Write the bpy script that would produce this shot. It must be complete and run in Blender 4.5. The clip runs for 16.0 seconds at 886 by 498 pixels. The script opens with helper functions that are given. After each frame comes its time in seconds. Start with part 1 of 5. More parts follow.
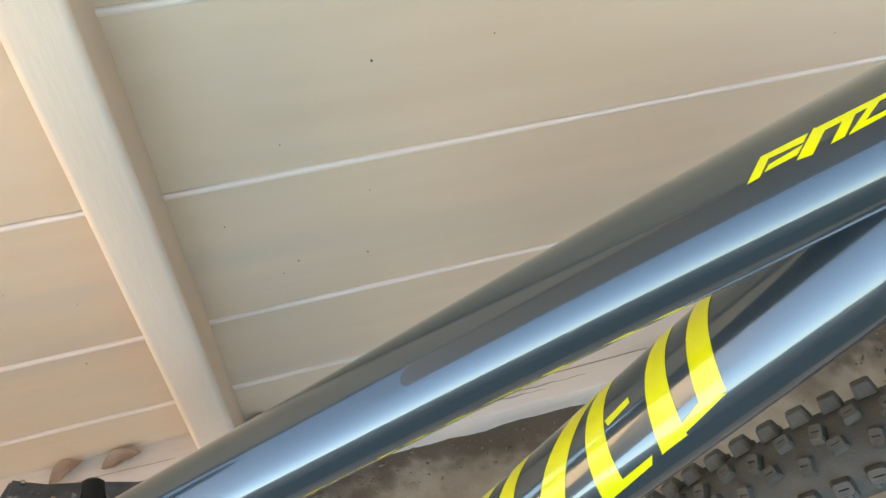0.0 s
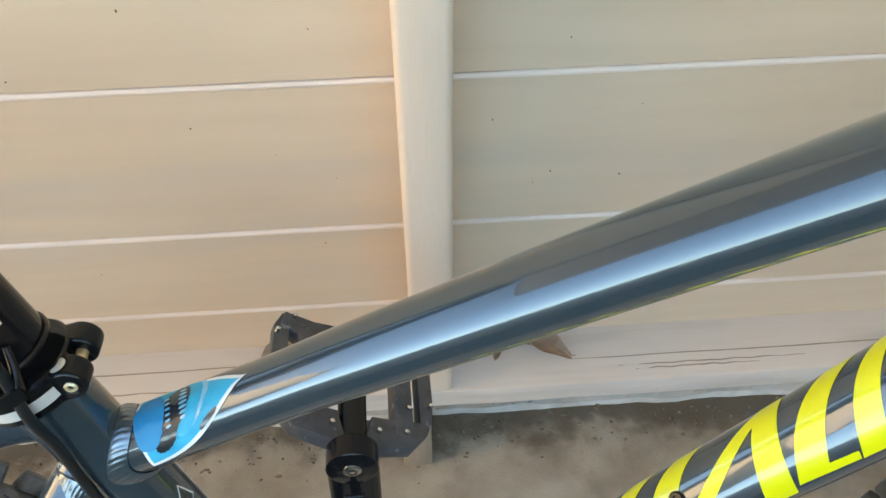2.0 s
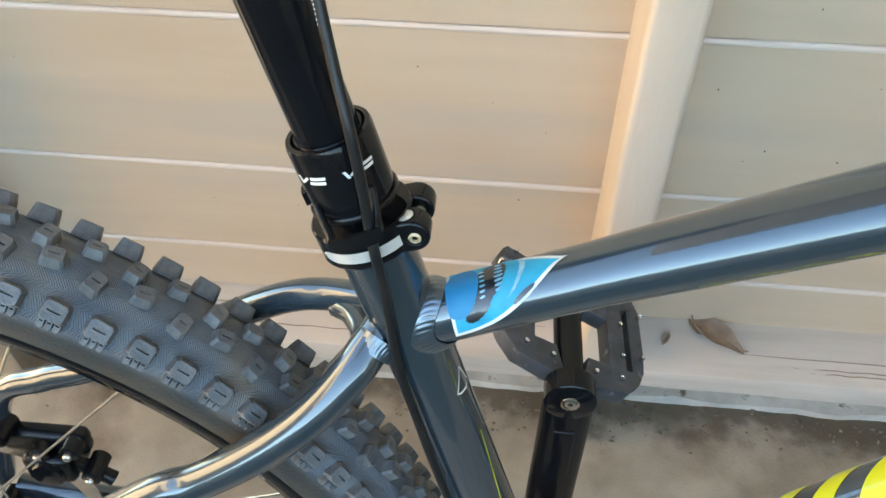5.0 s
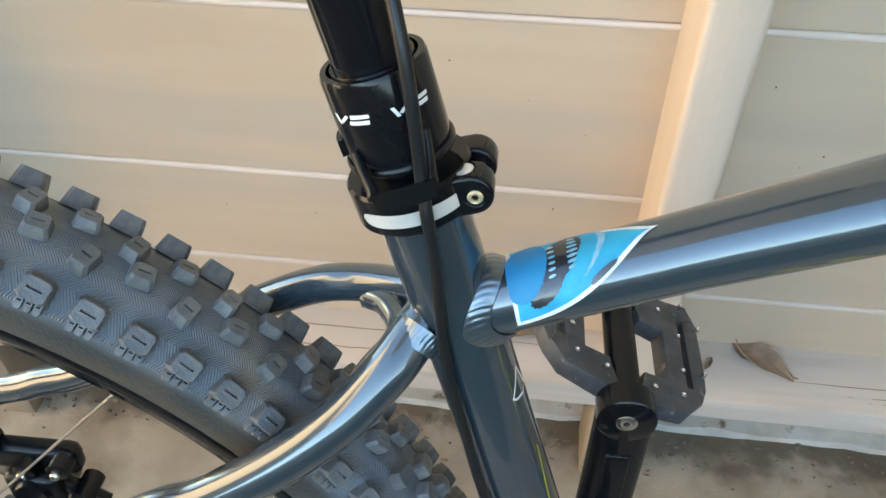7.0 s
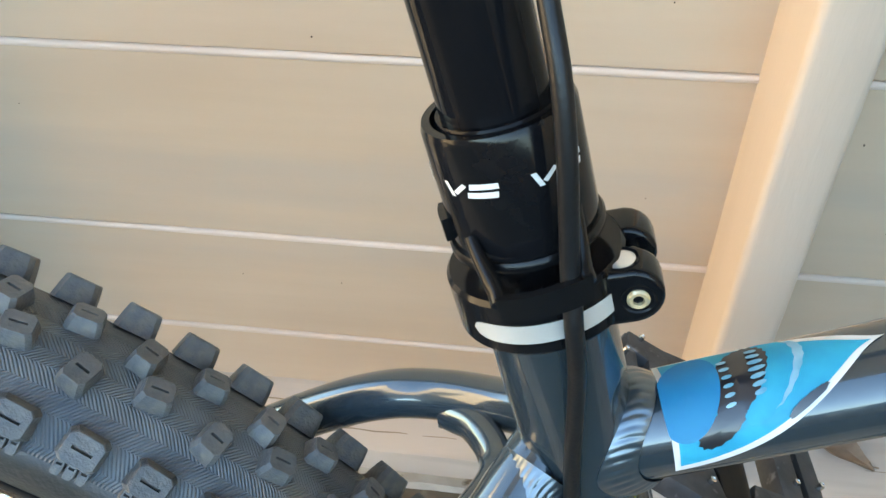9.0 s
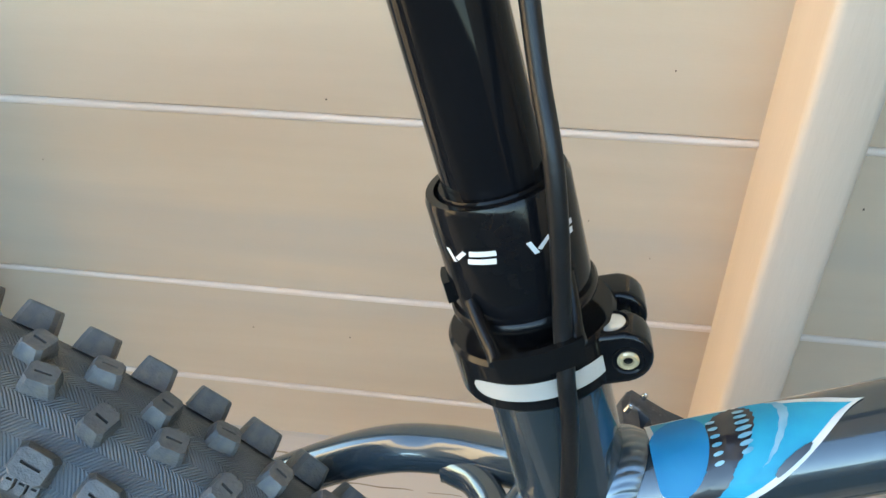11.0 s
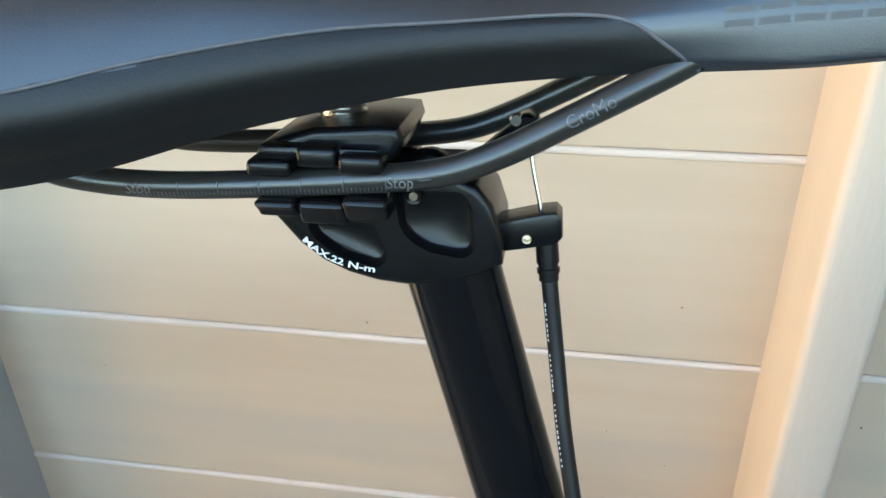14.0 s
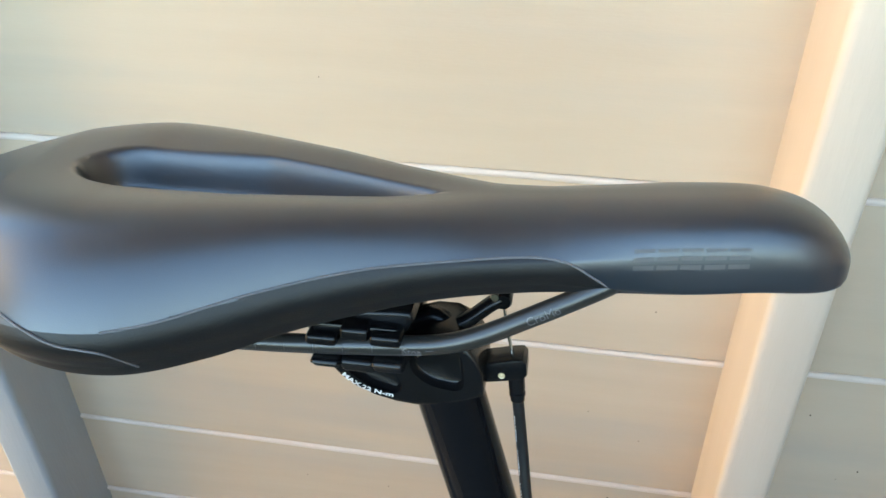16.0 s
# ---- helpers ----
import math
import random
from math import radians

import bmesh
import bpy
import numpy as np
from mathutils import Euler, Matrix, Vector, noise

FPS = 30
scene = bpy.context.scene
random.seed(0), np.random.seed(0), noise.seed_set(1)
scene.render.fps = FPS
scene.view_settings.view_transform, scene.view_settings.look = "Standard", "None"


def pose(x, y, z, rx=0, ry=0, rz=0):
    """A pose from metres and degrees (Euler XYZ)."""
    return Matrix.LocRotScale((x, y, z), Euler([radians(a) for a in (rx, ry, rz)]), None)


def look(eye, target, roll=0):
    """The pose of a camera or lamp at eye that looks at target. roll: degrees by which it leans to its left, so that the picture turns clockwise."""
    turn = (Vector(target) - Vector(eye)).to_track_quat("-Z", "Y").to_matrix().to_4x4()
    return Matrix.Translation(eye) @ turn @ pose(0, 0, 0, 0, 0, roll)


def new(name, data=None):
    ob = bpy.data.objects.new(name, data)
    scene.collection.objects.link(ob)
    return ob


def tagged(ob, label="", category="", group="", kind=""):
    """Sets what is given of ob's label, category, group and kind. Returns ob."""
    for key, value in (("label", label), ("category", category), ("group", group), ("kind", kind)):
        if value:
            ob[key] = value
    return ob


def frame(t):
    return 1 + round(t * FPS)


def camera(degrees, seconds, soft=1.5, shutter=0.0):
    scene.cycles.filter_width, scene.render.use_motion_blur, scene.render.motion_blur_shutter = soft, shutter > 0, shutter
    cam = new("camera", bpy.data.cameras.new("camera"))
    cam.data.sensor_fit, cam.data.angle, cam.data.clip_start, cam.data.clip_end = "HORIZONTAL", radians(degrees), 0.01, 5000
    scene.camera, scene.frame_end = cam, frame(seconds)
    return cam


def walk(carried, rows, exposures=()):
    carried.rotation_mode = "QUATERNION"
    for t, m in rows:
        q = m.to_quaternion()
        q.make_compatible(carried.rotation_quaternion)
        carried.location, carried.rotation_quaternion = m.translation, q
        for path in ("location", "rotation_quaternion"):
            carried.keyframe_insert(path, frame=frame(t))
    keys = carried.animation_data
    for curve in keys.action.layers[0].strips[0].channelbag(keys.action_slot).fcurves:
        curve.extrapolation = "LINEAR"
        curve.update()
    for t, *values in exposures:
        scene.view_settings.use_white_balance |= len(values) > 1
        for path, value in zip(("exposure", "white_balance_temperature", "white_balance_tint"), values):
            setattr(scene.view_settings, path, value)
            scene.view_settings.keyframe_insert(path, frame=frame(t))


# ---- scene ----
cam = camera(58.0, 16.0)
PATH = [
    (0, (-0.1375, 0.0979, 1.1033), (0.0550, 0.7240, 0.3477), 0.6),
    (0.5, (-0.1694, 0.0825, 1.0846), (-0.0209, 0.7200, 0.3286), 0.2),
    (1, (-0.2035, 0.0583, 1.0494), (-0.1010, 0.7134, 0.3008), -0.2),
    (1.5, (-0.2376, 0.0561, 1.0362), (-0.1701, 0.7160, 0.2879), -0.5),
    (2, (-0.2728, 0.0572, 1.0263), (-0.2323, 0.7192, 0.2779), -0.6),
    (2.5, (-0.3069, 0.0473, 1.0175), (-0.2879, 0.7108, 0.2695), -0.8),
    (3, (-0.3333, 0.0429, 1.0087), (-0.3338, 0.7073, 0.2613), -0.7),
    (3.5, (-0.3564, 0.0385, 0.9988), (-0.3784, 0.7032, 0.2520), -0.6),
    (4, (-0.3707, 0.0264, 0.9944), (-0.4152, 0.6904, 0.2480), -0.8),
    (4.2, (-0.3729, 0.0220, 0.9955), (-0.4269, 0.6856, 0.2494), -0.8),
    (6.3, (-0.3740, 0.0110, 0.9878), (-0.4690, 0.6824, 0.2529), -1.2),
    (6.5, (-0.3839, 0.0154, 0.9757), (-0.4739, 0.6877, 0.2409), -1.0),
    (7, (-0.3960, 0.0352, 0.9306), (-0.4925, 0.7320, 0.2198), -0.8),
    (7.5, (-0.4103, 0.0528, 0.8954), (-0.5098, 0.7737, 0.2095), -0.7),
    (8, (-0.4268, 0.0726, 0.8756), (-0.5303, 0.8067, 0.2045), -0.9),
    (8.5, (-0.4367, 0.0913, 0.8822), (-0.5432, 0.8323, 0.2192), -1.1),
    (8.7, (-0.4400, 0.0990, 0.8833), (-0.5450, 0.8425, 0.2228), -1.0),
    (10.8, (-0.4378, 0.0935, 0.8866), (-0.5598, 0.8605, 0.2566), -1.0),
    (11, (-0.4367, 0.0902, 0.8943), (-0.5602, 0.8768, 0.2893), -0.8),
    (11.5, (-0.4312, 0.0858, 0.9097), (-0.5682, 0.9317, 0.3943), -1.4),
    (12, (-0.4290, 0.0814, 0.9317), (-0.5670, 0.9444, 0.4457), -0.8),
    (12.5, (-0.4279, 0.0792, 0.9537), (-0.5664, 0.9441, 0.4713), -0.9),
    (13, (-0.4323, 0.0836, 0.9713), (-0.5708, 0.9487, 0.4892), -1.2),
    (13.5, (-0.4455, 0.0836, 0.9911), (-0.5895, 0.9470, 0.5076), -1.3),
    (14, (-0.4499, 0.0814, 1.0065), (-0.5984, 0.9427, 0.5206), -1.1),
    (14.5, (-0.4499, 0.0781, 1.0197), (-0.6009, 0.9350, 0.5268), -1.1),
    (15, (-0.4543, 0.0704, 1.0395), (-0.6053, 0.9197, 0.5336), -0.8),
    (15.5, (-0.4444, 0.0627, 1.0615), (-0.5944, 0.8955, 0.5286), -0.8),
    (16, (-0.4411, 0.0495, 1.1154), (-0.5891, 0.8601, 0.5488), -0.7),
]
walk(cam, [(t, look(eye, target, roll)) for t, eye, target, roll in PATH], [(0, 4.13, 8900, 12), (2.5, 4.15, 8300, 8), (7.5, 4.21, 8050, 7.5), (11, 4.05, 7650, 6), (12.5, 3.99, 7500, 6), (14, 4.12, 7550, 6), (16, 4.11, 7750, 7)])

# ---------------------------------------------------------------- light
world = bpy.data.worlds.new("sky")
scene.world = world
world.use_nodes = True
wn = world.node_tree
wn.nodes.clear()
w_out = wn.nodes.new("ShaderNodeOutputWorld")
w_bg = wn.nodes.new("ShaderNodeBackground")
w_sky = wn.nodes.new("ShaderNodeTexSky")
w_sky.sky_type = "NISHITA"
w_sky.sun_disc = False
w_sky.sun_elevation = radians(16)
w_sky.sun_rotation = radians(45)
w_sky.dust_density = 0.3
w_sky.ozone_density = 2.5
w_bg.inputs["Strength"].default_value = 0.115
wn.links.new(w_sky.outputs[0], w_bg.inputs[0])
wn.links.new(w_bg.outputs[0], w_out.inputs[0])

sun = new("sun", bpy.data.lights.new("sun", "SUN"))
sun.data.energy = 5.0
sun.data.angle = radians(0.5)
sun.data.color = (1.0, 0.93, 0.82)
sun.matrix_world = look((3.0, 3.0, 1.22), (0, 0, 0))


# ---------------------------------------------------------------- materials
def material(name, base, rough=0.5, metal=0.0, coat=0.0, second=None, scale=20.0, detail=4.0, mix=0.5, bump=0.0, bump_scale=200.0,
             spread=(0.35, 0.65), stretch=(1, 1, 1), vary=0.0, rough_vary=0.0, third=None, third_scale=3.0, third_at=(0.55, 0.75), spec=0.5, coat_rough=0.03, coat_ior=1.5):
    """A procedural surface: two colours mixed by noise, an optional third in large patches, fine bump."""
    m = bpy.data.materials.new(name)
    m.use_nodes = True
    nt = m.node_tree
    b = nt.nodes["Principled BSDF"]
    b.inputs["Roughness"].default_value = rough
    b.inputs["Metallic"].default_value = metal
    b.inputs["Coat Weight"].default_value = coat
    b.inputs["Coat Roughness"].default_value = coat_rough
    b.inputs["Coat IOR"].default_value = coat_ior
    b.inputs["Specular IOR Level"].default_value = spec
    tc = nt.nodes.new("ShaderNodeTexCoord")
    mp = nt.nodes.new("ShaderNodeMapping")
    mp.inputs["Scale"].default_value = stretch
    nt.links.new(tc.outputs["Object"], mp.inputs["Vector"])

    def noise_of(sc, det, lo, hi):
        n = nt.nodes.new("ShaderNodeTexNoise")
        n.inputs["Scale"].default_value = sc
        n.inputs["Detail"].default_value = det
        nt.links.new(mp.outputs[0], n.inputs["Vector"])
        r = nt.nodes.new("ShaderNodeMapRange")
        r.inputs["From Min"].default_value = lo
        r.inputs["From Max"].default_value = hi
        nt.links.new(n.outputs["Fac"], r.inputs["Value"])
        return n, r

    second = second or tuple(c * 0.8 for c in base)
    n1, r1 = noise_of(scale, detail, *spread)
    mulf = nt.nodes.new("ShaderNodeMath")
    mulf.operation = "MULTIPLY"
    mulf.inputs[1].default_value = mix
    nt.links.new(r1.outputs[0], mulf.inputs[0])
    mx = nt.nodes.new("ShaderNodeMix")
    mx.data_type = "RGBA"
    mx.inputs[6].default_value = (*base, 1)
    mx.inputs[7].default_value = (*second, 1)
    nt.links.new(mulf.outputs[0], mx.inputs[0])
    col = mx.outputs[2]
    if third:
        n3, r3 = noise_of(third_scale, 5.0, *third_at)
        mx3 = nt.nodes.new("ShaderNodeMix")
        mx3.data_type = "RGBA"
        mx3.inputs[7].default_value = (*third, 1)
        nt.links.new(r3.outputs[0], mx3.inputs[0])
        nt.links.new(col, mx3.inputs[6])
        col = mx3.outputs[2]
    if vary:
        oi = nt.nodes.new("ShaderNodeObjectInfo")
        rr = nt.nodes.new("ShaderNodeMapRange")
        rr.inputs["To Min"].default_value = 1 - vary
        rr.inputs["To Max"].default_value = 1 + vary
        nt.links.new(oi.outputs["Random"], rr.inputs["Value"])
        hv = nt.nodes.new("ShaderNodeHueSaturation")
        nt.links.new(rr.outputs[0], hv.inputs["Value"])
        nt.links.new(col, hv.inputs["Color"])
        col = hv.outputs[0]
    nt.links.new(col, b.inputs["Base Color"])
    if rough_vary:
        r4 = nt.nodes.new("ShaderNodeMapRange")
        r4.inputs["To Min"].default_value = max(0.02, rough - rough_vary)
        r4.inputs["To Max"].default_value = rough + rough_vary
        nt.links.new(n1.outputs["Fac"], r4.inputs["Value"])
        nt.links.new(r4.outputs[0], b.inputs["Roughness"])
    if bump:
        nb = nt.nodes.new("ShaderNodeTexNoise")
        nb.inputs["Scale"].default_value = bump_scale
        nb.inputs["Detail"].default_value = 3.0
        nt.links.new(mp.outputs[0], nb.inputs["Vector"])
        bp = nt.nodes.new("ShaderNodeBump")
        bp.inputs["Strength"].default_value = bump
        bp.inputs["Distance"].default_value = 0.001
        nt.links.new(nb.outputs["Fac"], bp.inputs["Height"])
        nt.links.new(bp.outputs[0], b.inputs["Normal"])
    return m


M_BOARD = material("painted_board", (0.552, 0.416, 0.296), 0.62, second=(0.506, 0.375, 0.262), scale=6, stretch=(0.5, 1, 5), mix=0.7, bump=0.25,
                   bump_scale=160, vary=0.03, third=(0.43, 0.362, 0.295), third_scale=2.2, third_at=(0.55, 0.85))
# paler than the boards: sky light on the joint ledges, put into the colour
M_LEDGE = material("lit_ledge_white", (0.675, 0.56, 0.475), 0.6, second=(0.585, 0.475, 0.39), scale=30, stretch=(0.2, 1, 1), mix=0.8, bump=0.2)
M_EAVE = material("painted_soffit", (0.46, 0.43, 0.39), 0.7, second=(0.40, 0.37, 0.335), scale=8, stretch=(0.2, 1, 1), mix=0.8, bump=0.3)
M_GRASS = material("dull_lawn", (0.042, 0.05, 0.022), 0.9, second=(0.03, 0.04, 0.016), scale=5, mix=0.9, bump=0.6, bump_scale=60)
M_BLUEPOST = material("blue_grey_post", (0.30, 0.325, 0.34), 0.6, second=(0.26, 0.285, 0.30), scale=9, stretch=(2, 2, 0.3), mix=0.7, bump=0.3, bump_scale=140)
M_STUD = material("painted_stud", (0.575, 0.466, 0.368), 0.6, second=(0.52, 0.415, 0.324), scale=9, stretch=(2, 2, 0.3), mix=0.7, bump=0.3, bump_scale=140)
M_SILL = material("weathered_white_paint", (0.535, 0.467, 0.405), 0.75, second=(0.34, 0.305, 0.255), scale=22, stretch=(0.12, 1, 1), spread=(0.5, 0.72),
                  mix=0.7, bump=0.5, bump_scale=90, third=(0.33, 0.27, 0.2), third_scale=9, third_at=(0.66, 0.8))
M_FOOT = material("whitish_foot_strip", (0.62, 0.58, 0.51), 0.9, second=(0.47, 0.42, 0.35), scale=30, mix=0.8, bump=0.8, bump_scale=150, third=(0.16, 0.13, 0.09), third_scale=34, third_at=(0.64, 0.72))
M_POST = material("old_post", (0.29, 0.225, 0.155), 0.8, second=(0.20, 0.15, 0.105), scale=14, stretch=(2, 2, 0.4), mix=0.8, bump=0.5, bump_scale=90)
M_CONC = material("concrete", (0.34, 0.285, 0.215), 0.9, second=(0.235, 0.19, 0.138), scale=14, mix=0.8, bump=0.6, bump_scale=260,
                  third=(0.17, 0.13, 0.088), third_scale=9, third_at=(0.48, 0.72))
M_DIRT = material("dark_leaf_dirt", (0.20, 0.155, 0.105), 0.95, second=(0.10, 0.075, 0.05), scale=60, mix=1.0, bump=1.0, bump_scale=300,
                  third=(0.18, 0.145, 0.105), third_scale=30, third_at=(0.55, 0.7))
M_LEAF = material("dry_leaf", (0.34, 0.235, 0.165), 0.7, second=(0.20, 0.13, 0.085), scale=60, mix=0.8, bump=0.4)
M_FOLIAGE = material("backlit_leaves", (0.17, 0.19, 0.10), 0.5, second=(0.11, 0.13, 0.06), scale=3, mix=1.0)


def let_light_through(m, colour, share):
    """Thin leaves: part of the light passes through them."""
    nt = m.node_tree
    out = [n for n in nt.nodes if n.bl_idname == "ShaderNodeOutputMaterial"][0]
    thin = nt.nodes.new("ShaderNodeBsdfTranslucent")
    thin.inputs["Color"].default_value = (*colour, 1)
    mix = nt.nodes.new("ShaderNodeMixShader")
    mix.inputs[0].default_value = share
    nt.links.new(nt.nodes["Principled BSDF"].outputs[0], mix.inputs[1])
    nt.links.new(thin.outputs[0], mix.inputs[2])
    nt.links.new(mix.outputs[0], out.inputs[0])


let_light_through(M_FOLIAGE, (0.50, 0.56, 0.34), 0.7)
M_BARK = material("grey_bark", (0.14, 0.11, 0.085), 0.9, second=(0.08, 0.06, 0.045), scale=14, stretch=(2, 2, 0.4), mix=1.0, bump=1.0, bump_scale=60)
# darker copy of the fence boards, shade put into colour to dim reflections
M_DIMFENCE = material("dimmed_brown_boards", (0.17, 0.13, 0.085), 0.8, second=(0.12, 0.09, 0.06), scale=4, stretch=(1, 1, 0.2), bump=0.3, bump_scale=60, vary=0.15)
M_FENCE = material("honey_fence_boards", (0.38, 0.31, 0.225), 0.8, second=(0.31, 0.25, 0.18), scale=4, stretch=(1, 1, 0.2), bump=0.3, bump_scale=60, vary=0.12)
M_PAINT = material("slate_blue_paint", (0.029, 0.047, 0.060), 0.24, metal=0.40, coat=1.0, coat_rough=0.012, coat_ior=1.55, second=(0.040, 0.056, 0.070), scale=900, mix=0.6)
M_WELD = material("painted_weld", (0.085, 0.115, 0.14), 0.30, metal=0.75, coat=1.0, scale=300)
M_YEL = material("acid_yellow", (0.53, 0.53, 0.008), 0.3, coat=0.5, second=(0.51, 0.51, 0.008), scale=40)
M_BLACK = material("anodised_black", (0.005, 0.005, 0.006), 0.13, spec=0.22, second=(0.008, 0.008, 0.009), scale=200, bump=0.015, bump_scale=900)
M_SATIN = material("satin_black_forging", (0.004, 0.004, 0.0045), 0.27, spec=0.26, second=(0.007, 0.007, 0.008), scale=120, bump=0.03, bump_scale=1500)
M_GLOSS = material("gloss_black_stanchion", (0.006, 0.006, 0.007), 0.07, spec=0.11, scale=60)
M_PEDAL = material("scuffed_black_composite", (0.030, 0.032, 0.037), 0.55, second=(0.065, 0.068, 0.075), scale=70, mix=0.8, bump=0.3, bump_scale=400, third=(0.20, 0.20, 0.21), third_scale=90, third_at=(0.64, 0.74))
M_RUB = material("cable_rubber", (0.007, 0.007, 0.008), 0.36, spec=0.28, second=(0.011, 0.011, 0.012), scale=200, bump=0.1, bump_scale=800)
# dusty rubber; the blue in its base colour stands in for sky sheen
M_TYRE = material("dusty_tyre_rubber", (0.082, 0.098, 0.116), 0.48, second=(0.115, 0.126, 0.138), scale=45, mix=0.9, bump=0.5, bump_scale=500,
                  third=(0.17, 0.135, 0.095), third_scale=22, third_at=(0.56, 0.82), rough_vary=0.1)
M_KNOB = material("worn_tread_rubber", (0.078, 0.084, 0.092), 0.5, second=(0.125, 0.122, 0.116), scale=160, mix=0.9, bump=0.5, bump_scale=700, vary=0.2, third=(0.15, 0.13, 0.10), third_scale=70, third_at=(0.58, 0.8))

# brown rubber of the front tyre, darkened in colour to stand in for shade
M_TYRE_F = material("shade_dark_brown_rubber", (0.034, 0.033, 0.029), 0.75, second=(0.050, 0.047, 0.040), scale=45, mix=0.9, bump=0.5, bump_scale=500)
M_KNOB_F = material("shade_dark_tread_rubber", (0.042, 0.041, 0.036), 0.75, second=(0.060, 0.056, 0.048), scale=160, mix=0.9, bump=0.5, bump_scale=700, vary=0.2)


def wall_foot_stain(m):
    """A brown, uneven band of old damp and leaf mould along the foot of the wall."""
    nt = m.node_tree
    tc = nt.nodes.new("ShaderNodeTexCoord")
    sep = nt.nodes.new("ShaderNodeSeparateXYZ")
    nt.links.new(tc.outputs["Object"], sep.inputs[0])
    wob = []
    for sc, amp in ((7.0, 0.16), (38.0, 0.10)):
        n = nt.nodes.new("ShaderNodeTexNoise")
        n.inputs["Scale"].default_value = sc
        n.inputs["Detail"].default_value = 4.0
        nt.links.new(tc.outputs["Object"], n.inputs["Vector"])
        mad = nt.nodes.new("ShaderNodeMath")
        mad.operation = "MULTIPLY_ADD"
        mad.inputs[1].default_value = amp
        mad.inputs[2].default_value = -amp / 2
        nt.links.new(n.outputs["Fac"], mad.inputs[0])
        wob.append(mad.outputs[0])
    total = sep.outputs[1]
    for w in wob:
        add = nt.nodes.new("ShaderNodeMath")
        nt.links.new(total, add.inputs[0])
        nt.links.new(w, add.inputs[1])
        total = add.outputs[0]
    ramp = nt.nodes.new("ShaderNodeMapRange")
    ramp.interpolation_type = "SMOOTHSTEP"
    ramp.inputs["From Min"].default_value = 0.575
    ramp.inputs["From Max"].default_value = 0.625
    ramp.inputs["To Max"].default_value = 0.85
    nt.links.new(total, ramp.inputs["Value"])
    bsdf = nt.nodes["Principled BSDF"]
    fed = bsdf.inputs["Base Color"].links[0].from_socket
    mix = nt.nodes.new("ShaderNodeMix")
    mix.data_type = "RGBA"
    mix.inputs[7].default_value = (0.115, 0.083, 0.053, 1)
    nt.links.new(ramp.outputs[0], mix.inputs[0])
    nt.links.new(fed, mix.inputs[6])
    nt.links.new(mix.outputs[2], bsdf.inputs["Base Color"])


wall_foot_stain(M_CONC)


def herringbone(m):
    """Fine zigzag ribs moulded into the casing round the y axis."""
    nt = m.node_tree
    tc = nt.nodes.new("ShaderNodeTexCoord")
    sep = nt.nodes.new("ShaderNodeSeparateXYZ")
    nt.links.new(tc.outputs["Object"], sep.inputs[0])

    def op(kind, p, q=None):
        n = nt.nodes.new("ShaderNodeMath")
        n.operation = kind
        for k, v in enumerate((p, q)):
            if v is None:
                continue
            if isinstance(v, (int, float)):
                n.inputs[k].default_value = v
            else:
                nt.links.new(v, n.inputs[k])
        return n.outputs[0]

    ang = op("MULTIPLY", op("ARCTAN2", sep.outputs[2], sep.outputs[0]), 0.365)
    zig = op("PINGPONG", sep.outputs[1], 0.0052)
    wave = op("SINE", op("MULTIPLY", op("ADD", ang, zig), 2 * math.pi / 0.00135))
    rad = op("SQRT", op("ADD", op("POWER", sep.outputs[0], 2.0), op("POWER", sep.outputs[2], 2.0)))
    bsdf = nt.nodes["Principled BSDF"]
    fed = bsdf.inputs["Base Color"].links[0].from_socket
    ramp = nt.nodes.new("ShaderNodeMapRange")
    ramp.inputs["From Min"].default_value = 0.354
    ramp.inputs["From Max"].default_value = 0.345
    nt.links.new(rad, ramp.inputs["Value"])
    side = nt.nodes.new("ShaderNodeMix")
    side.data_type = "RGBA"
    side.blend_type = "MULTIPLY"
    side.inputs[7].default_value = (0.36, 0.32, 0.27, 1)
    nt.links.new(ramp.outputs[0], side.inputs[0])
    nt.links.new(fed, side.inputs[6])
    nt.links.new(side.outputs[2], bsdf.inputs["Base Color"])
    tall = op("MULTIPLY", wave, op("GREATER_THAN", rad, 0.3515))
    bp = nt.nodes.new("ShaderNodeBump")
    bp.inputs["Strength"].default_value = 0.9
    bp.inputs["Distance"].default_value = 0.00022
    nt.links.new(tall, bp.inputs["Height"])
    old = [n for n in nt.nodes if n.bl_idname == "ShaderNodeBump" and n != bp][0]
    nt.links.new(old.outputs[0], bp.inputs["Normal"])
    nt.links.new(bp.outputs[0], nt.nodes["Principled BSDF"].inputs["Normal"])


herringbone(M_TYRE)
M_STEEL = material("bright_steel", (0.62, 0.60, 0.57), 0.22, metal=1.0, second=(0.5, 0.48, 0.46), scale=150, bump=0.08)
M_BRASS = material("gilt_bolt", (0.78, 0.62, 0.38), 0.25, metal=0.6, scale=100)
M_SILVER = material("polished_alloy", (0.80, 0.78, 0.74), 0.22, metal=0.55, second=(0.7, 0.68, 0.64), scale=90, bump=0.1, bump_scale=900)
M_WHITE = material("white_print", (0.66, 0.65, 0.63), 0.45, second=(0.60, 0.59, 0.57), scale=80)
M_GREYPRINT = material("grey_print", (0.11, 0.11, 0.115), 0.5, second=(0.09, 0.09, 0.095), scale=80)
M_BLUE = material("cyan_sticker", (0.004, 0.27, 0.43), 0.45, spec=0.2, coat=0.08, second=(0.010, 0.35, 0.50), scale=60, mix=1.0)
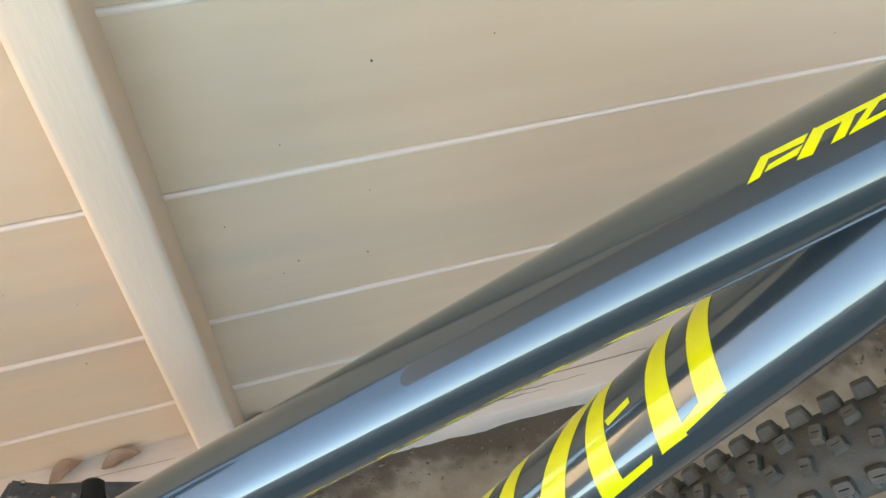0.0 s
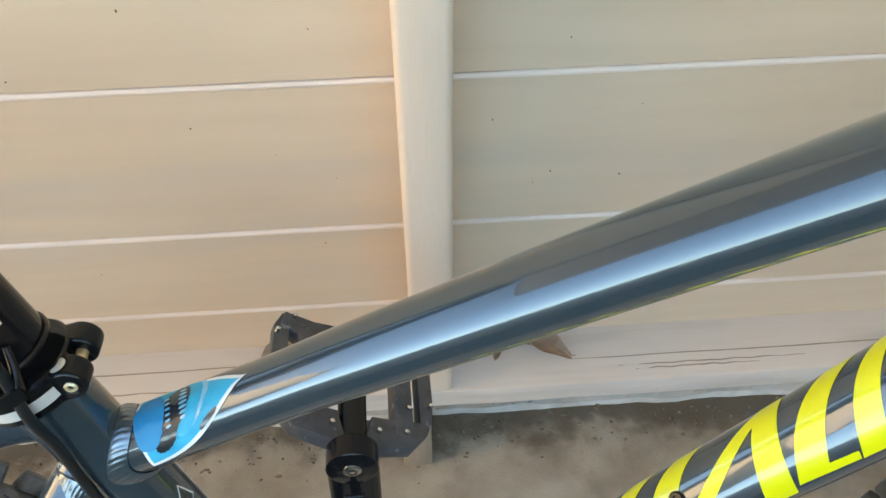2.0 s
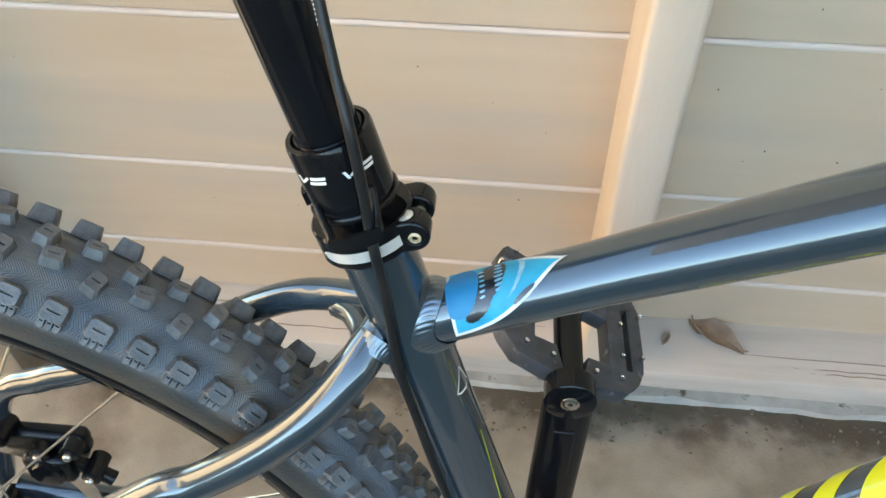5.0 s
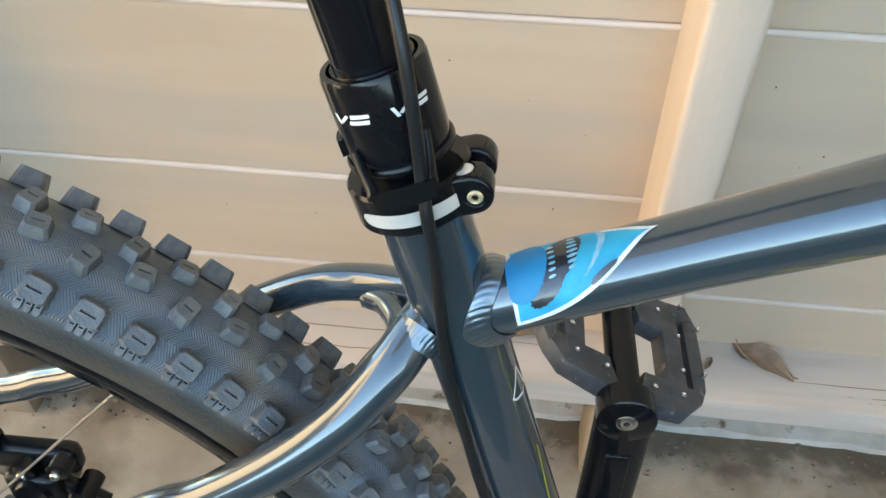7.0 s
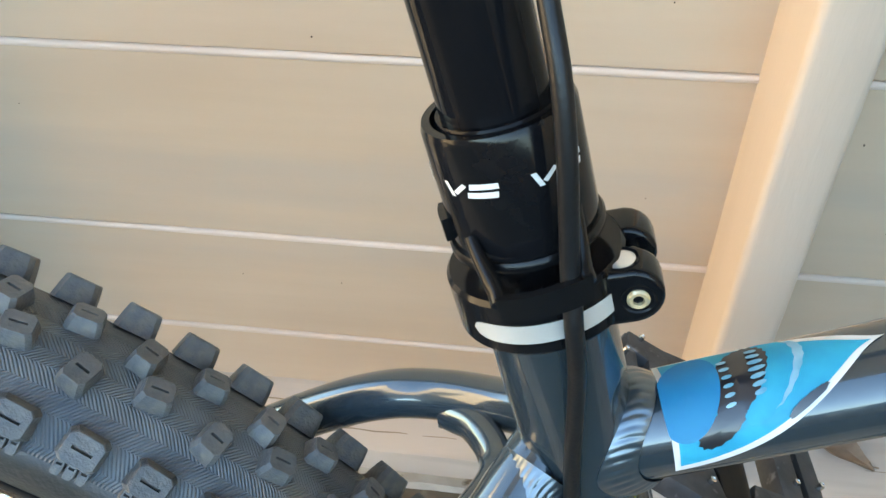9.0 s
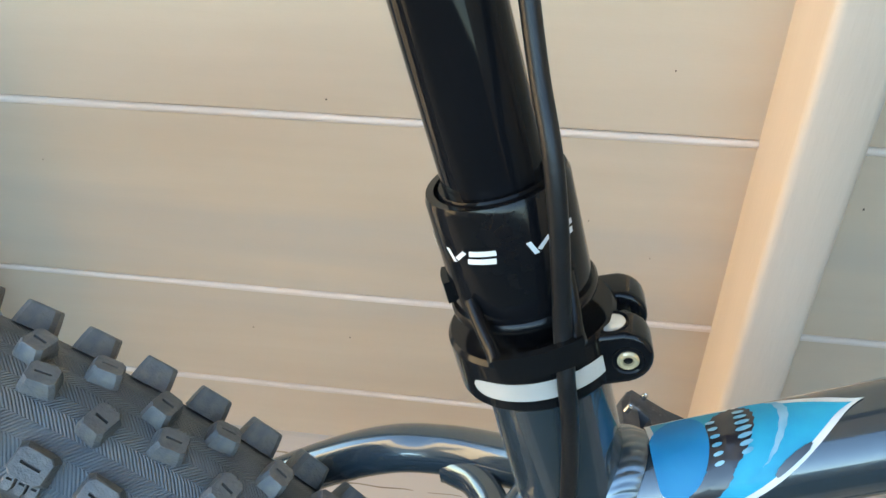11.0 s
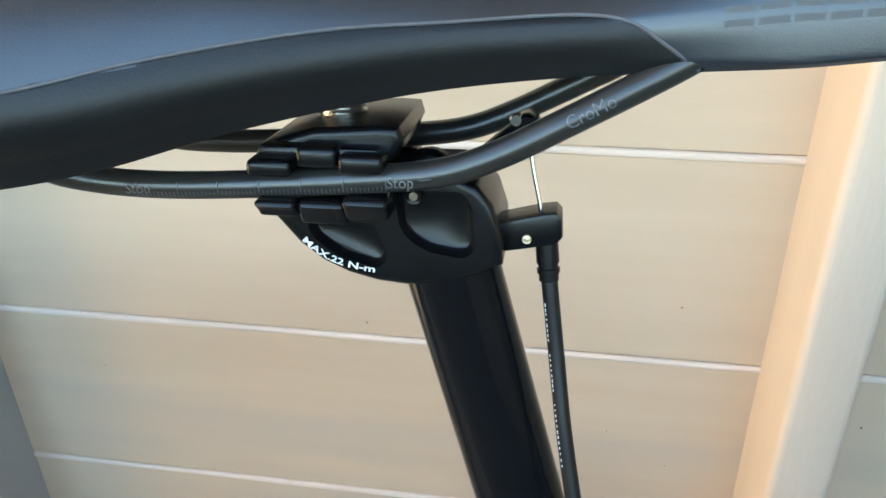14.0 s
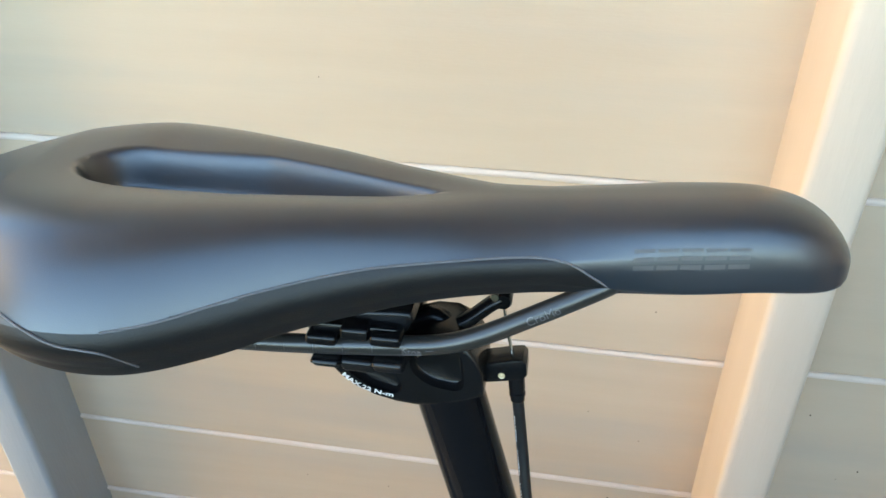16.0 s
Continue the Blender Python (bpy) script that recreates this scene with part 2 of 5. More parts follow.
M_DEEP = material("deep_blue_ink", (0.003, 0.165, 0.35), 0.45, spec=0.2, coat=0.08, second=(0.004, 0.20, 0.39), scale=60, mix=1.0)
M_PALE = material("pale_blue_ink", (0.24, 0.45, 0.55), 0.3, coat=0.6, second=(0.06, 0.30, 0.45), scale=120, mix=1.0)
M_INK = material("black_ink", (0.008, 0.009, 0.014), 0.3, coat=0.6, scale=60)
M_SADDLE = material("saddle_leatherette", (0.009, 0.014, 0.022), 0.34, spec=0.7, coat=0.5, coat_rough=0.27, second=(0.011, 0.016, 0.025), scale=40, mix=0.8, bump=0.10, bump_scale=2600)
M_SADDLE2 = material("saddle_side_panel", (0.006, 0.006, 0.007), 0.42, spec=0.35, second=(0.008, 0.008, 0.009), scale=40, mix=0.8, bump=0.15, bump_scale=1800)
M_SEAM = material("seam_thread", (0.10, 0.10, 0.11), 0.5, second=(0.07, 0.07, 0.075), scale=400)
M_RAIL = material("black_cromo", (0.018, 0.017, 0.016), 0.30, spec=0.6, second=(0.026, 0.025, 0.023), scale=140, bump=0.06)
M_EMBOSS = material("dull_embossed_grey", (0.068, 0.068, 0.070), 0.5, second=(0.058, 0.058, 0.060), scale=80)
M_SPOT = material("fly_speck", (0.10, 0.065, 0.04), 0.8, second=(0.05, 0.035, 0.025), scale=300)


# ---------------------------------------------------------------- building helpers
def part(name, bm, mat, parent=None, label="", smooth=True):
    me = bpy.data.meshes.new(name)
    bm.normal_update()
    if smooth:
        for f in bm.faces:
            f.smooth = True
    bm.to_mesh(me)
    bm.free()
    me.materials.append(mat)
    if smooth:
        me.set_sharp_from_angle(angle=radians(38))
    ob = new(name, me)
    if parent:
        ob.parent = parent
    if label:
        ob["label"] = label
    return ob


def shared(name, me, parent, m):
    ob = new(name, me)
    ob.parent = parent
    ob.matrix_local = m
    return ob


def V(*a):
    return Vector(a)


def rings_to_faces(bm, rings, closed=True, cap=True):
    n = len(rings[0])
    for a, b in zip(rings, rings[1:]):
        for i in range(n if closed else n - 1):
            j = (i + 1) % n
            bm.faces.new((a[i], a[j], b[j], b[i]))
    if cap and closed:
        bm.faces.new(list(reversed(rings[0])))
        bm.faces.new(rings[-1])


def sweep(points, radii, seg=20, flat=1.0, cap=True, bm=None):
    """A tube through points; flat scales its height against its width."""
    bm = bm or bmesh.new()
    pts = [Vector(p) for p in points]
    n = len(pts)
    if not hasattr(radii, "__len__"):
        radii = [radii] * n
    side = None
    rings = []
    for i, p in enumerate(pts):
        t = (pts[min(i + 1, n - 1)] - pts[max(i - 1, 0)]).normalized()
        if side is None:
            ref = V(0, 1, 0) if abs(t.y) < 0.9 else V(1, 0, 0)
            side = (ref - t * ref.dot(t)).normalized()
        else:
            side = (side - t * side.dot(t)).normalized()
        up = t.cross(side)
        rings.append([bm.verts.new(p + radii[i] * (math.cos(a) * side + flat * math.sin(a) * up)) for a in
                      (2 * math.pi * k / seg for k in range(seg))])
    rings_to_faces(bm, rings, True, cap)
    return bm


def smooth_path(points, steps=8):
    """Catmull-Rom through points."""
    p = [Vector(q) for q in points]
    p = [2 * p[0] - p[1]] + p + [2 * p[-1] - p[-2]]
    out = []
    for i in range(1, len(p) - 2):
        for k in range(steps):
            u = k / steps
            a, b, c, d = p[i - 1], p[i], p[i + 1], p[i + 2]
            out.append(0.5 * ((2 * b) + (c - a) * u + (2 * a - 5 * b + 4 * c - d) * u * u + (3 * b - a - 3 * c + d) * u ** 3))
    out.append(p[-2])
    return out


def lathe(origin, axis, profile, seg=48, bm=None, cap=True):
    """Turns (distance along axis, radius) pairs round an axis."""
    bm = bm or bmesh.new()
    o, t = Vector(origin), Vector(axis).normalized()
    ref = V(0, 1, 0) if abs(t.y) < 0.9 else V(1, 0, 0)
    side = (ref - t * ref.dot(t)).normalized()
    up = t.cross(side)
    rings = [[bm.verts.new(o + t * s + r * (math.cos(a) * side + math.sin(a) * up)) for a in (2 * math.pi * k / seg for k in range(seg))]
             for s, r in profile]
    rings_to_faces(bm, rings, True, cap)
    return bm


def prism(outline, y0, y1, bevel=0.0, segs=2, bm=None):
    """An outline in x and z drawn out from y0 to y1, with rounded rims."""
    bm = bm or bmesh.new()
    area = sum(a[0] * b[1] - b[0] * a[1] for a, b in zip(outline, outline[1:] + outline[:1]))
    if area < 0:
        outline = outline[::-1]
    lo = [bm.verts.new((x, y0, z)) for x, z in outline]
    hi = [bm.verts.new((x, y1, z)) for x, z in outline]
    f0 = bm.faces.new(lo)
    f1 = bm.faces.new(hi[::-1])
    n = len(lo)
    for i in range(n):
        bm.faces.new((lo[(i + 1) % n], lo[i], hi[i], hi[(i + 1) % n]))
    bmesh.ops.recalc_face_normals(bm, faces=bm.faces[:])
    if bevel:
        edges = list({e for f in (f0, f1) for e in f.edges})
        bmesh.ops.bevel(bm, geom=edges, offset=bevel, segments=segs, profile=0.6, affect="EDGES")
    return bm


def block(x0, x1, y0, y1, z0, z1, bevel=0.0, segs=2, bm=None):
    own = bmesh.new()
    bmesh.ops.create_cube(own, size=1, matrix=Matrix.Translation(((x0 + x1) / 2, (y0 + y1) / 2, (z0 + z1) / 2)) @ Matrix.Diagonal((x1 - x0, y1 - y0, z1 - z0, 1)))
    if bevel:
        bmesh.ops.bevel(own, geom=own.edges[:], offset=bevel, segments=segs, profile=0.5, affect="EDGES")
    if bm is None:
        return own
    me = bpy.data.meshes.new("tmp")
    own.to_mesh(me)
    own.free()
    bm.from_mesh(me)
    bpy.data.meshes.remove(me)
    return bm


def moved(bm, m):
    bmesh.ops.transform(bm, matrix=m, verts=bm.verts[:])
    return bm


def wrap(axis, radius, loop_rows, lift=0.0003):
    """A thin skin on a tube: rows of (position along it, degrees round it); 0 degrees faces -y, 90 faces up."""
    bm = bmesh.new()
    rows = []
    for row in loop_rows:
        vs = []
        for s, a in row:
            t = (axis(s + 0.001) - axis(s - 0.001)).normalized()
            up = t.cross(V(0, 1, 0)).normalized()
            if up.z < 0 or (abs(t.z) > 0.9 and up.x > 0):
                up = -up
            r = radius(s) + lift
            a = radians(a)
            vs.append(bm.verts.new(axis(s) + r * (math.cos(a) * V(0, -1, 0) + math.sin(a) * up)))
        rows.append(vs)
    for r0, r1 in zip(rows, rows[1:]):
        for i in range(len(r0) - 1):
            bm.faces.new((r0[i], r0[i + 1], r1[i + 1], r1[i]))
    bmesh.ops.recalc_face_normals(bm, faces=bm.faces[:])
    return bm


def bar(axis, radius, p0, p1, p2, p3, n=14, m=3, lift=0.0003):
    """A four-cornered stroke on a tube; corners are (position, degrees), p0-p1 one end and p3-p2 the other."""
    rows = []
    for j in range(n + 1):
        v = j / n
        a = tuple(p0[k] * (1 - v) + p3[k] * v for k in (0, 1))
        b = tuple(p1[k] * (1 - v) + p2[k] * v for k in (0, 1))
        rows.append([tuple(a[k] * (1 - i / m) + b[k] * i / m for k in (0, 1)) for i in range(m + 1)])
    return wrap(axis, radius, rows, lift)


def words(name, text, size, mat, parent, m, depth=0.0002, bend=None, length=None, bold=0.0):
    """Raised lettering in the built-in font, as a mesh."""
    cu = bpy.data.curves.new(name, "FONT")
    cu.body = text
    cu.size = size
    cu.extrude = depth
    cu.resolution_u = 3
    cu.offset = bold
    tmp = bpy.data.objects.new(name, cu)
    scene.collection.objects.link(tmp)
    me = bpy.data.meshes.new_from_object(tmp.evaluated_get(bpy.context.evaluated_depsgraph_get()))
    bpy.data.objects.remove(tmp)
    if length:
        hi = max(v.co.x for v in me.vertices)
        for v in me.vertices:
            v.co.x *= length / hi
    if bend:
        for v in me.vertices:
            v.co = bend(v.co)
    else:
        me.transform(m)
    me.materials.clear()
    me.materials.append(mat)
    ob = new(name, me)
    ob.parent = parent
    return ob


# ---------------------------------------------------------------- ground
WALL_Y = 0.66


def build_ground():
    bm = bmesh.new()
    xs = [-60, -20, -6, -3] + [-2 + 0.08 * i for i in range(51)] + [3, 6, 20, 60]
    ys = [-60, -20, -6, -3, -1.5, -0.8] + [-0.4 + 0.06 * i for i in range(21)] + [1.2, 3, 8, 20, 60]
    grid = [[bm.verts.new((x, y, 0.004 * noise.noise((x * 3, y * 3, 0)) - 0.004 if abs(x) < 2.1 and -0.5 < y < 0.9 else -0.006)) for x in xs] for y in ys]
    for a, b in zip(grid, grid[1:]):
        for i in range(len(xs) - 1):
            bm.faces.new((a[i], a[i + 1], b[i + 1], b[i]))
    tagged(part("ground", bm, M_CONC), "stained grey concrete ground along a timber wall", "ground", kind="structure")


build_ground()


def build_wall():
    backing = part("wall_north", block(-1.34, 4.5, WALL_Y + 0.008, WALL_Y + 0.06, -0.02, 3.4), M_BOARD)
    tagged(backing, "beige painted horizontal weatherboard wall on a timber frame", "wall", kind="structure")
    lines = [0.172, 0.255, 0.391, 0.585, 0.777] + [0.970 + 0.193 * i for i in range(12)]
    for k, (z0, z1) in enumerate(zip(lines, lines[1:])):
        bm = bmesh.new()
        prof = [(0.0075, z0 + 0.0002), (0.0008, z0 + 0.0008), (0.0, z0 + 0.002), (0.0, z1 - 0.0060), (0.0004, z1 - 0.0050), (0.0070, z1 - 0.0010), (0.0078, z1 - 0.0003)]
        xs = [-1.32, -1.2, -0.9, -0.3, 0.3, 1.0, 4.4]
        rows = [[bm.verts.new((x, WALL_Y + y + 0.0012 * noise.noise((x * 1.3, z * 2, k * 3.1)), z)) for x in xs] for y, z in prof]
        for a, b in zip(rows, rows[1:]):
            for i in range(len(xs) - 1):
                bm.faces.new((a[i], a[i + 1], b[i + 1], b[i]))
        board = part("board", bm, M_BOARD, backing, smooth=False)
        # pale strip added along the joint for the ledge that catches the sky
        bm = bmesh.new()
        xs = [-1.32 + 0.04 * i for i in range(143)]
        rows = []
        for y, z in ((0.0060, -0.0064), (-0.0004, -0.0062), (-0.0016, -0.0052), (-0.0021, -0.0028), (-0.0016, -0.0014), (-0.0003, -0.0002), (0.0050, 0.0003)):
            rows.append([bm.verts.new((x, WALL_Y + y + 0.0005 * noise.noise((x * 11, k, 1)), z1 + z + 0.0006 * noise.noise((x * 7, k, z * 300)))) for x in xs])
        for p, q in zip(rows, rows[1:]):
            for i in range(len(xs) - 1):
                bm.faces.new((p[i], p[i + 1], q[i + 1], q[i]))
        part("joint_bead", bm, M_LEDGE, board, "off-white strip along the joint, painted pale as a sky-lit ledge")
    # fly specks on the boards
    bm = bmesh.new()
    rng = random.Random(4)
    spots = [(-0.344, 0.465), (-0.474, 0.538), (-0.40, 0.50), (-0.35, 0.64), (-0.12, 0.62), (-0.05, 0.45), (0.08, 0.70), (-0.62, 0.60), (-0.75, 0.72)]
    spots += [(rng.uniform(-1.0, 0.6), rng.uniform(0.27, 0.9)) for _ in range(22)]
    for x, z in spots:
        if abs(x + 0.255) < 0.035 or min(abs(z - q) for q in lines) < 0.012:
            continue
        r = rng.uniform(0.0005, 0.0012)
        m = Matrix.Translation((x, WALL_Y - 0.0016, z)) @ Matrix.Diagonal((r, 0.0006, r * rng.uniform(0.8, 1.7), 1))
        bmesh.ops.create_icosphere(bm, subdivisions=1, radius=1, matrix=m)
    tagged(part("fly_specks", bm, M_SPOT), "small brown specks on the painted boards", "specks", kind="stuff")
    for x in (-0.2545, -1.0345, 1.3, 2.1):
        bm = block(x - 0.0235, x + 0.0235, 0.577, WALL_Y + 0.004, 0.176, 3.15)
        edges = [e for e in bm.edges if abs(e.verts[0].co.z - e.verts[1].co.z) > 1 and e.verts[0].co.y < 0.6]
        bmesh.ops.bevel(bm, geom=edges, offset=0.007, segments=4, profile=0.5, affect="EDGES")
        bmesh.ops.subdivide_edges(bm, edges=[e for e in bm.edges if abs(e.verts[0].co.z - e.verts[1].co.z) > 1], cuts=24, use_grid_fill=False)
        for v in bm.verts:
            v.co.x += 0.0012 * noise.noise((v.co.z * 5, x, 1))
            v.co.y += 0.0012 * noise.noise((v.co.z * 6, x, 5))
        tagged(part("wall_stud", bm, M_BLUEPOST if x == -1.0345 else M_STUD), "blue-grey painted timber stud standing on the bottom plate" if x == -1.0345 else "cream painted timber stud standing on the bottom plate", "timber stud", "studs of the wall", "structure")
        bm = block(x - 0.044, x - 0.004, 0.57, 0.64, -0.006, 0.141, 0.003)
        tagged(part("wall_post_foot", bm, M_POST), "short brown timber foot under the bottom plate", "post foot", "feet under the plate", "structure")
    bm = block(-1.32, 4.4, 0.5755, WALL_Y + 0.004, 0.14, 0.1755)
    bmesh.ops.subdivide_edges(bm, edges=[e for e in bm.edges if abs(e.verts[0].co.x - e.verts[1].co.x) > 1], cuts=160, use_grid_fill=True)
    front = [e for e in bm.edges if all(v.co.y < 0.58 for v in e.verts) and abs(e.verts[0].co.z - e.verts[1].co.z) < 1e-4]
    bmesh.ops.bevel(bm, geom=front, offset=0.004, segments=2, profile=0.5, affect="EDGES")
    for v in bm.verts:
        if v.co.y < 0.6:
            v.co.y += 0.0022 * noise.noise((v.co.x * 9, v.co.z * 30, 2))
            v.co.z += 0.0012 * noise.noise((v.co.x * 7, 3, v.co.z * 20))
    plate = part("bottom_plate", bm, M_SILL)
    tagged(plate, "weathered off-white timber bottom plate with flaking paint", "timber plate", kind="structure")
    # low whitish strip with an uneven top and front edge
    bm = block(-1.32, 4.4, 0.646, WALL_Y + 0.010, -0.01, 0.010)
    bmesh.ops.subdivide_edges(bm, edges=[e for e in bm.edges if abs(e.verts[0].co.x - e.verts[1].co.x) > 1], cuts=200, use_grid_fill=True)
    for v in bm.verts:
        if v.co.z > 0:
            v.co.z += 0.006 * noise.noise((v.co.x * 13, v.co.y * 30, 1))
        if v.co.y < 0.655:
            v.co.y += 0.008 * noise.noise((v.co.x * 16, 4, v.co.z * 10))
    tagged(part("wall_foot", bm, M_FOOT), "whitish uneven strip along the wall's foot", "mortar strip", kind="structure")
    # long drying cracks in the plate's top
    for y, x0, x1 in ((0.612, -0.2, 0.9), (0.598, -0.02, 0.22), (0.592, 0.0, 0.16), (0.63, -1.0, -0.32), (0.6, -0.8, -0.5)):
        pts = [(x0 + (x1 - x0) * i / 24, y + 0.0015 * noise.noise((i * 0.5, y * 50, 0)), 0.1757 + 0.0006 * noise.noise((i * 0.3, 9, y))) for i in range(25)]
        part("paint_crack", sweep(pts, [0.0004 + 0.0006 * math.sin(math.pi * i / 24) for i in range(25)], 6, 0.4), M_POST, plate)


build_wall()


def build_dirt():
    bm = bmesh.new()
    rng = random.Random(3)
    for _ in range(900):
        x = rng.uniform(-1.2, 1.0)
        y = 0.62 + rng.gauss(0, 0.026)
        if not 0.53 < y < 0.652:
            continue
        r = rng.uniform(0.0008, 0.003)
        m = Matrix.Translation((x, y, -0.004 + r * 0.3)) @ Euler((rng.random() * 6, rng.random() * 6, 0)).to_matrix().to_4x4() @ Matrix.Diagonal((r * rng.uniform(0.6, 2.2), r, r * 0.6, 1))
        bmesh.ops.create_icosphere(bm, subdivisions=1, radius=1, matrix=m)
    tagged(part("dirt_crumbs", bm, M_DIRT), "dark crumbs of rotted leaves and dirt beside the wall's foot", "dirt", kind="stuff")


build_dirt()


def build_leaf(x, y, z, length, turn, curl, lean):
    bm = bmesh.new()
    n, mcount = 10, 6
    rows = []
    for i in range(n + 1):
        u = i / n
        half = length * 0.22 * math.sin(math.pi * u ** 0.8) ** 0.9 * (1 + 0.25 * noise.noise((u * 6, turn, 0)))
        row = []
        for j in range(mcount + 1):
            v = 2 * j / mcount - 1
            row.append(bm.verts.new((length * (u - 0.5), v * half, 0.004 + curl * length * (v * v) * math.sin(math.pi * u) + lean * length * u * u + 0.003 * noise.noise((u * 9, v * 4, turn)))))
        rows.append(row)
    for a, b in zip(rows, rows[1:]):
        for i in range(mcount):
            bm.faces.new((a[i], a[i + 1], b[i + 1], b[i]))
    bmesh.ops.remove_doubles(bm, verts=bm.verts[:], dist=1e-5)
    bmesh.ops.solidify(bm, geom=bm.faces[:], thickness=0.0004)
    low = min(v.co.z for v in bm.verts)
    moved(bm, pose(x, y, z - low, 0, 0, turn))
    return tagged(part("dry_leaf", bm, M_LEAF), "curled brown dead leaf lying on the bottom plate", "leaf", "dead leaves")


for leaf in ((-0.108, 0.637, 0.1755, 0.082, -40, 0.10, 0.02), (-0.170, 0.625, 0.1755, 0.020, 60, 0.22, 0.1), (-0.45, 0.645, 0.1755, 0.045, 20, 0.30, 0.2), (-0.385, 0.644, 0.1755, 0.05, 8, 0.25, 0.1),
             (-0.213, 0.645, 0.1755, 0.03, 70, 0.5, 0.2)):
    build_leaf(*leaf)
tagged(part("twig", sweep(smooth_path([(-0.138, 0.655, 0.190), (-0.134, 0.640, 0.188), (-0.115, 0.625, 0.181), (-0.090, 0.618, 0.1785), (-0.071, 0.615, 0.1775)]), 0.0009, 8), M_LEAF), "thin curved brown leaf stalk on the plate", "twig")


def build_eave():
    soffit = part("eave", block(-1.7, 4.5, -1.25, 1.6, 3.16, 3.22, 0.004), M_EAVE)
    tagged(soffit, "beige painted timber soffit of a deep eave over the wall", "eave", kind="structure")
    bm = bmesh.new()
    quad = [bm.verts.new(p) for p in ((-60, -60, -0.002), (60, -60, -0.002), (60, -0.45, -0.002), (-60, -0.45, -0.002))]
    bm.faces.new(quad)
    tagged(part("lawn", bm, M_GRASS), "dull green lawn beyond the concrete", "lawn", kind="structure")


build_eave()


def build_fence(name, x, y, turn, count, tall, mat, label):
    """A close-boarded fence on two rails; its boards face the yard."""
    rail = part(name, block(-0.1, 0.142 * count, 0.012, 0.06, 0.38, 0.46, 0.004), mat)
    rail.matrix_world = pose(x, y, -0.004, 0, 0, turn)
    part("upper_rail", block(-0.1, 0.142 * count, 0.012, 0.06, tall - 0.35, tall - 0.27, 0.004), mat, rail)
    tagged(rail, label, "fence", kind="structure")
    me = bpy.data.meshes.new("fence_board")
    bm = block(-0.0695, 0.0695, -0.011, 0.011, 0.0, tall, 0.003)
    bm.to_mesh(me)
    bm.free()
    me.materials.append(mat)
    rng = random.Random(count)
    for k in range(count):
        shared("fence_board", me, rail, pose(0.142 * k, -0.001 + 0.002 * rng.random(), -0.012 * rng.random(), 0, 0.25 * rng.uniform(-1, 1), 0))


# unseen wall, added to cut the sky light on the right-hand side
tagged(part("wall_east", block(2.5, 2.6, -3.0, 0.56, -0.02, 3.155, 0.004), M_BOARD), "plain unseen wall under the eave, added to block light from the right", "wall", kind="structure")
# unseen south fence, kept low and dark so tubes and saddle reflect less
build_fence("fence_south", 9.0, -3.1, 180, 87, 1.15, M_DIMFENCE, "unseen brown board fence across the yard, darkened to dim reflections")
# unseen west fence, added to throw warm sunlight onto the wall from the left
build_fence("fence_west", -3.35, -3.05, 90, 26, 3.0, M_FENCE, "tall honey-coloured board fence, unseen, added to bounce warm sunlight")


def build_tree():
    """A broad tree that hangs over the yard: trunk, limbs and a loose crown of many leaves."""
    tree = new("tree")
    tree.location = (3.4, 2.0, -0.004)
    tagged(tree, "broad leafy tree with loose sunlit crown overhanging the eave", "tree")
    rng = random.Random(21)
    trunk = smooth_path([(0, 0, 0), (0.05, 0.02, 0.9), (-0.08, 0.05, 1.9), (-0.3, -0.2, 2.9), (-0.8, -0.6, 4.0)], 8)
    n = len(trunk)
    part("trunk", sweep(trunk, [0.17 - 0.10 * i / n for i in range(n)], 14), M_BARK, tree)
    tips = []
    for k in range(14):
        start = trunk[int(n * (0.58 + 0.025 * k))]
        end = V(-3.2 + rng.uniform(-2.4, 2.2), -2.55 + rng.uniform(-0.8, 0.6), 5.0 + rng.uniform(-0.4, 0.6))
        mid = start.lerp(end, 0.5) + V(0, 0, 0.35)
        run = smooth_path([start, mid, end], 6)
        part("limb", sweep(run, [0.05 * (1 - i / len(run)) + 0.008 for i in range(len(run))], 8), M_BARK, tree)
        tips += [(run[i], 0.25 + 0.25 * rng.random()) for i in range(4, len(run))]
    verts, faces = [], []
    for c, r in tips:
        for _ in range(40):
            o = c + V(rng.gauss(0, r), rng.gauss(0, r), rng.gauss(0, r * 0.45))
            e = Euler((rng.uniform(-0.7, 0.7), rng.uniform(-0.7, 0.7), rng.uniform(0, 6.3))).to_matrix()
            l = rng.uniform(0.05, 0.10)
            k = len(verts)
            verts += [o + e @ V(*q) * l for q in ((-1, 0, 0), (-0.3, -0.38, 0.06), (0.45, -0.3, 0.05), (1, 0, -0.1), (0.45, 0.3, 0.05), (-0.3, 0.38, 0.06))]
            faces.append(tuple(range(k, k + 6)))
    me = bpy.data.meshes.new("crown")
    me.from_pydata(verts, [], faces)
    me.materials.append(M_FOLIAGE)
    crown = new("crown", me)
    crown.parent = tree
    tagged(crown, kind="stuff")


build_tree()


# ---------------------------------------------------------------- the bicycle
bike = new("mountain_bike")
bike.empty_display_size = 0.1
AX, AY, AZ = V(0.9998, 0.02, 0.0), V(-0.0199, 0.9927, -0.1191), V(-0.0024, 0.1191, 0.9929)
bike.matrix_world = Matrix(((AX.x, AY.x, AZ.x, -0.4233), (AX.y, AY.y, AZ.y, 0.165), (AX.z, AY.z, AZ.z, 0.0), (0, 0, 0, 1)))
tagged(bike, "slate-blue hardtail mountain bike with acid-yellow strokes leaning towards a wall", "bicycle")


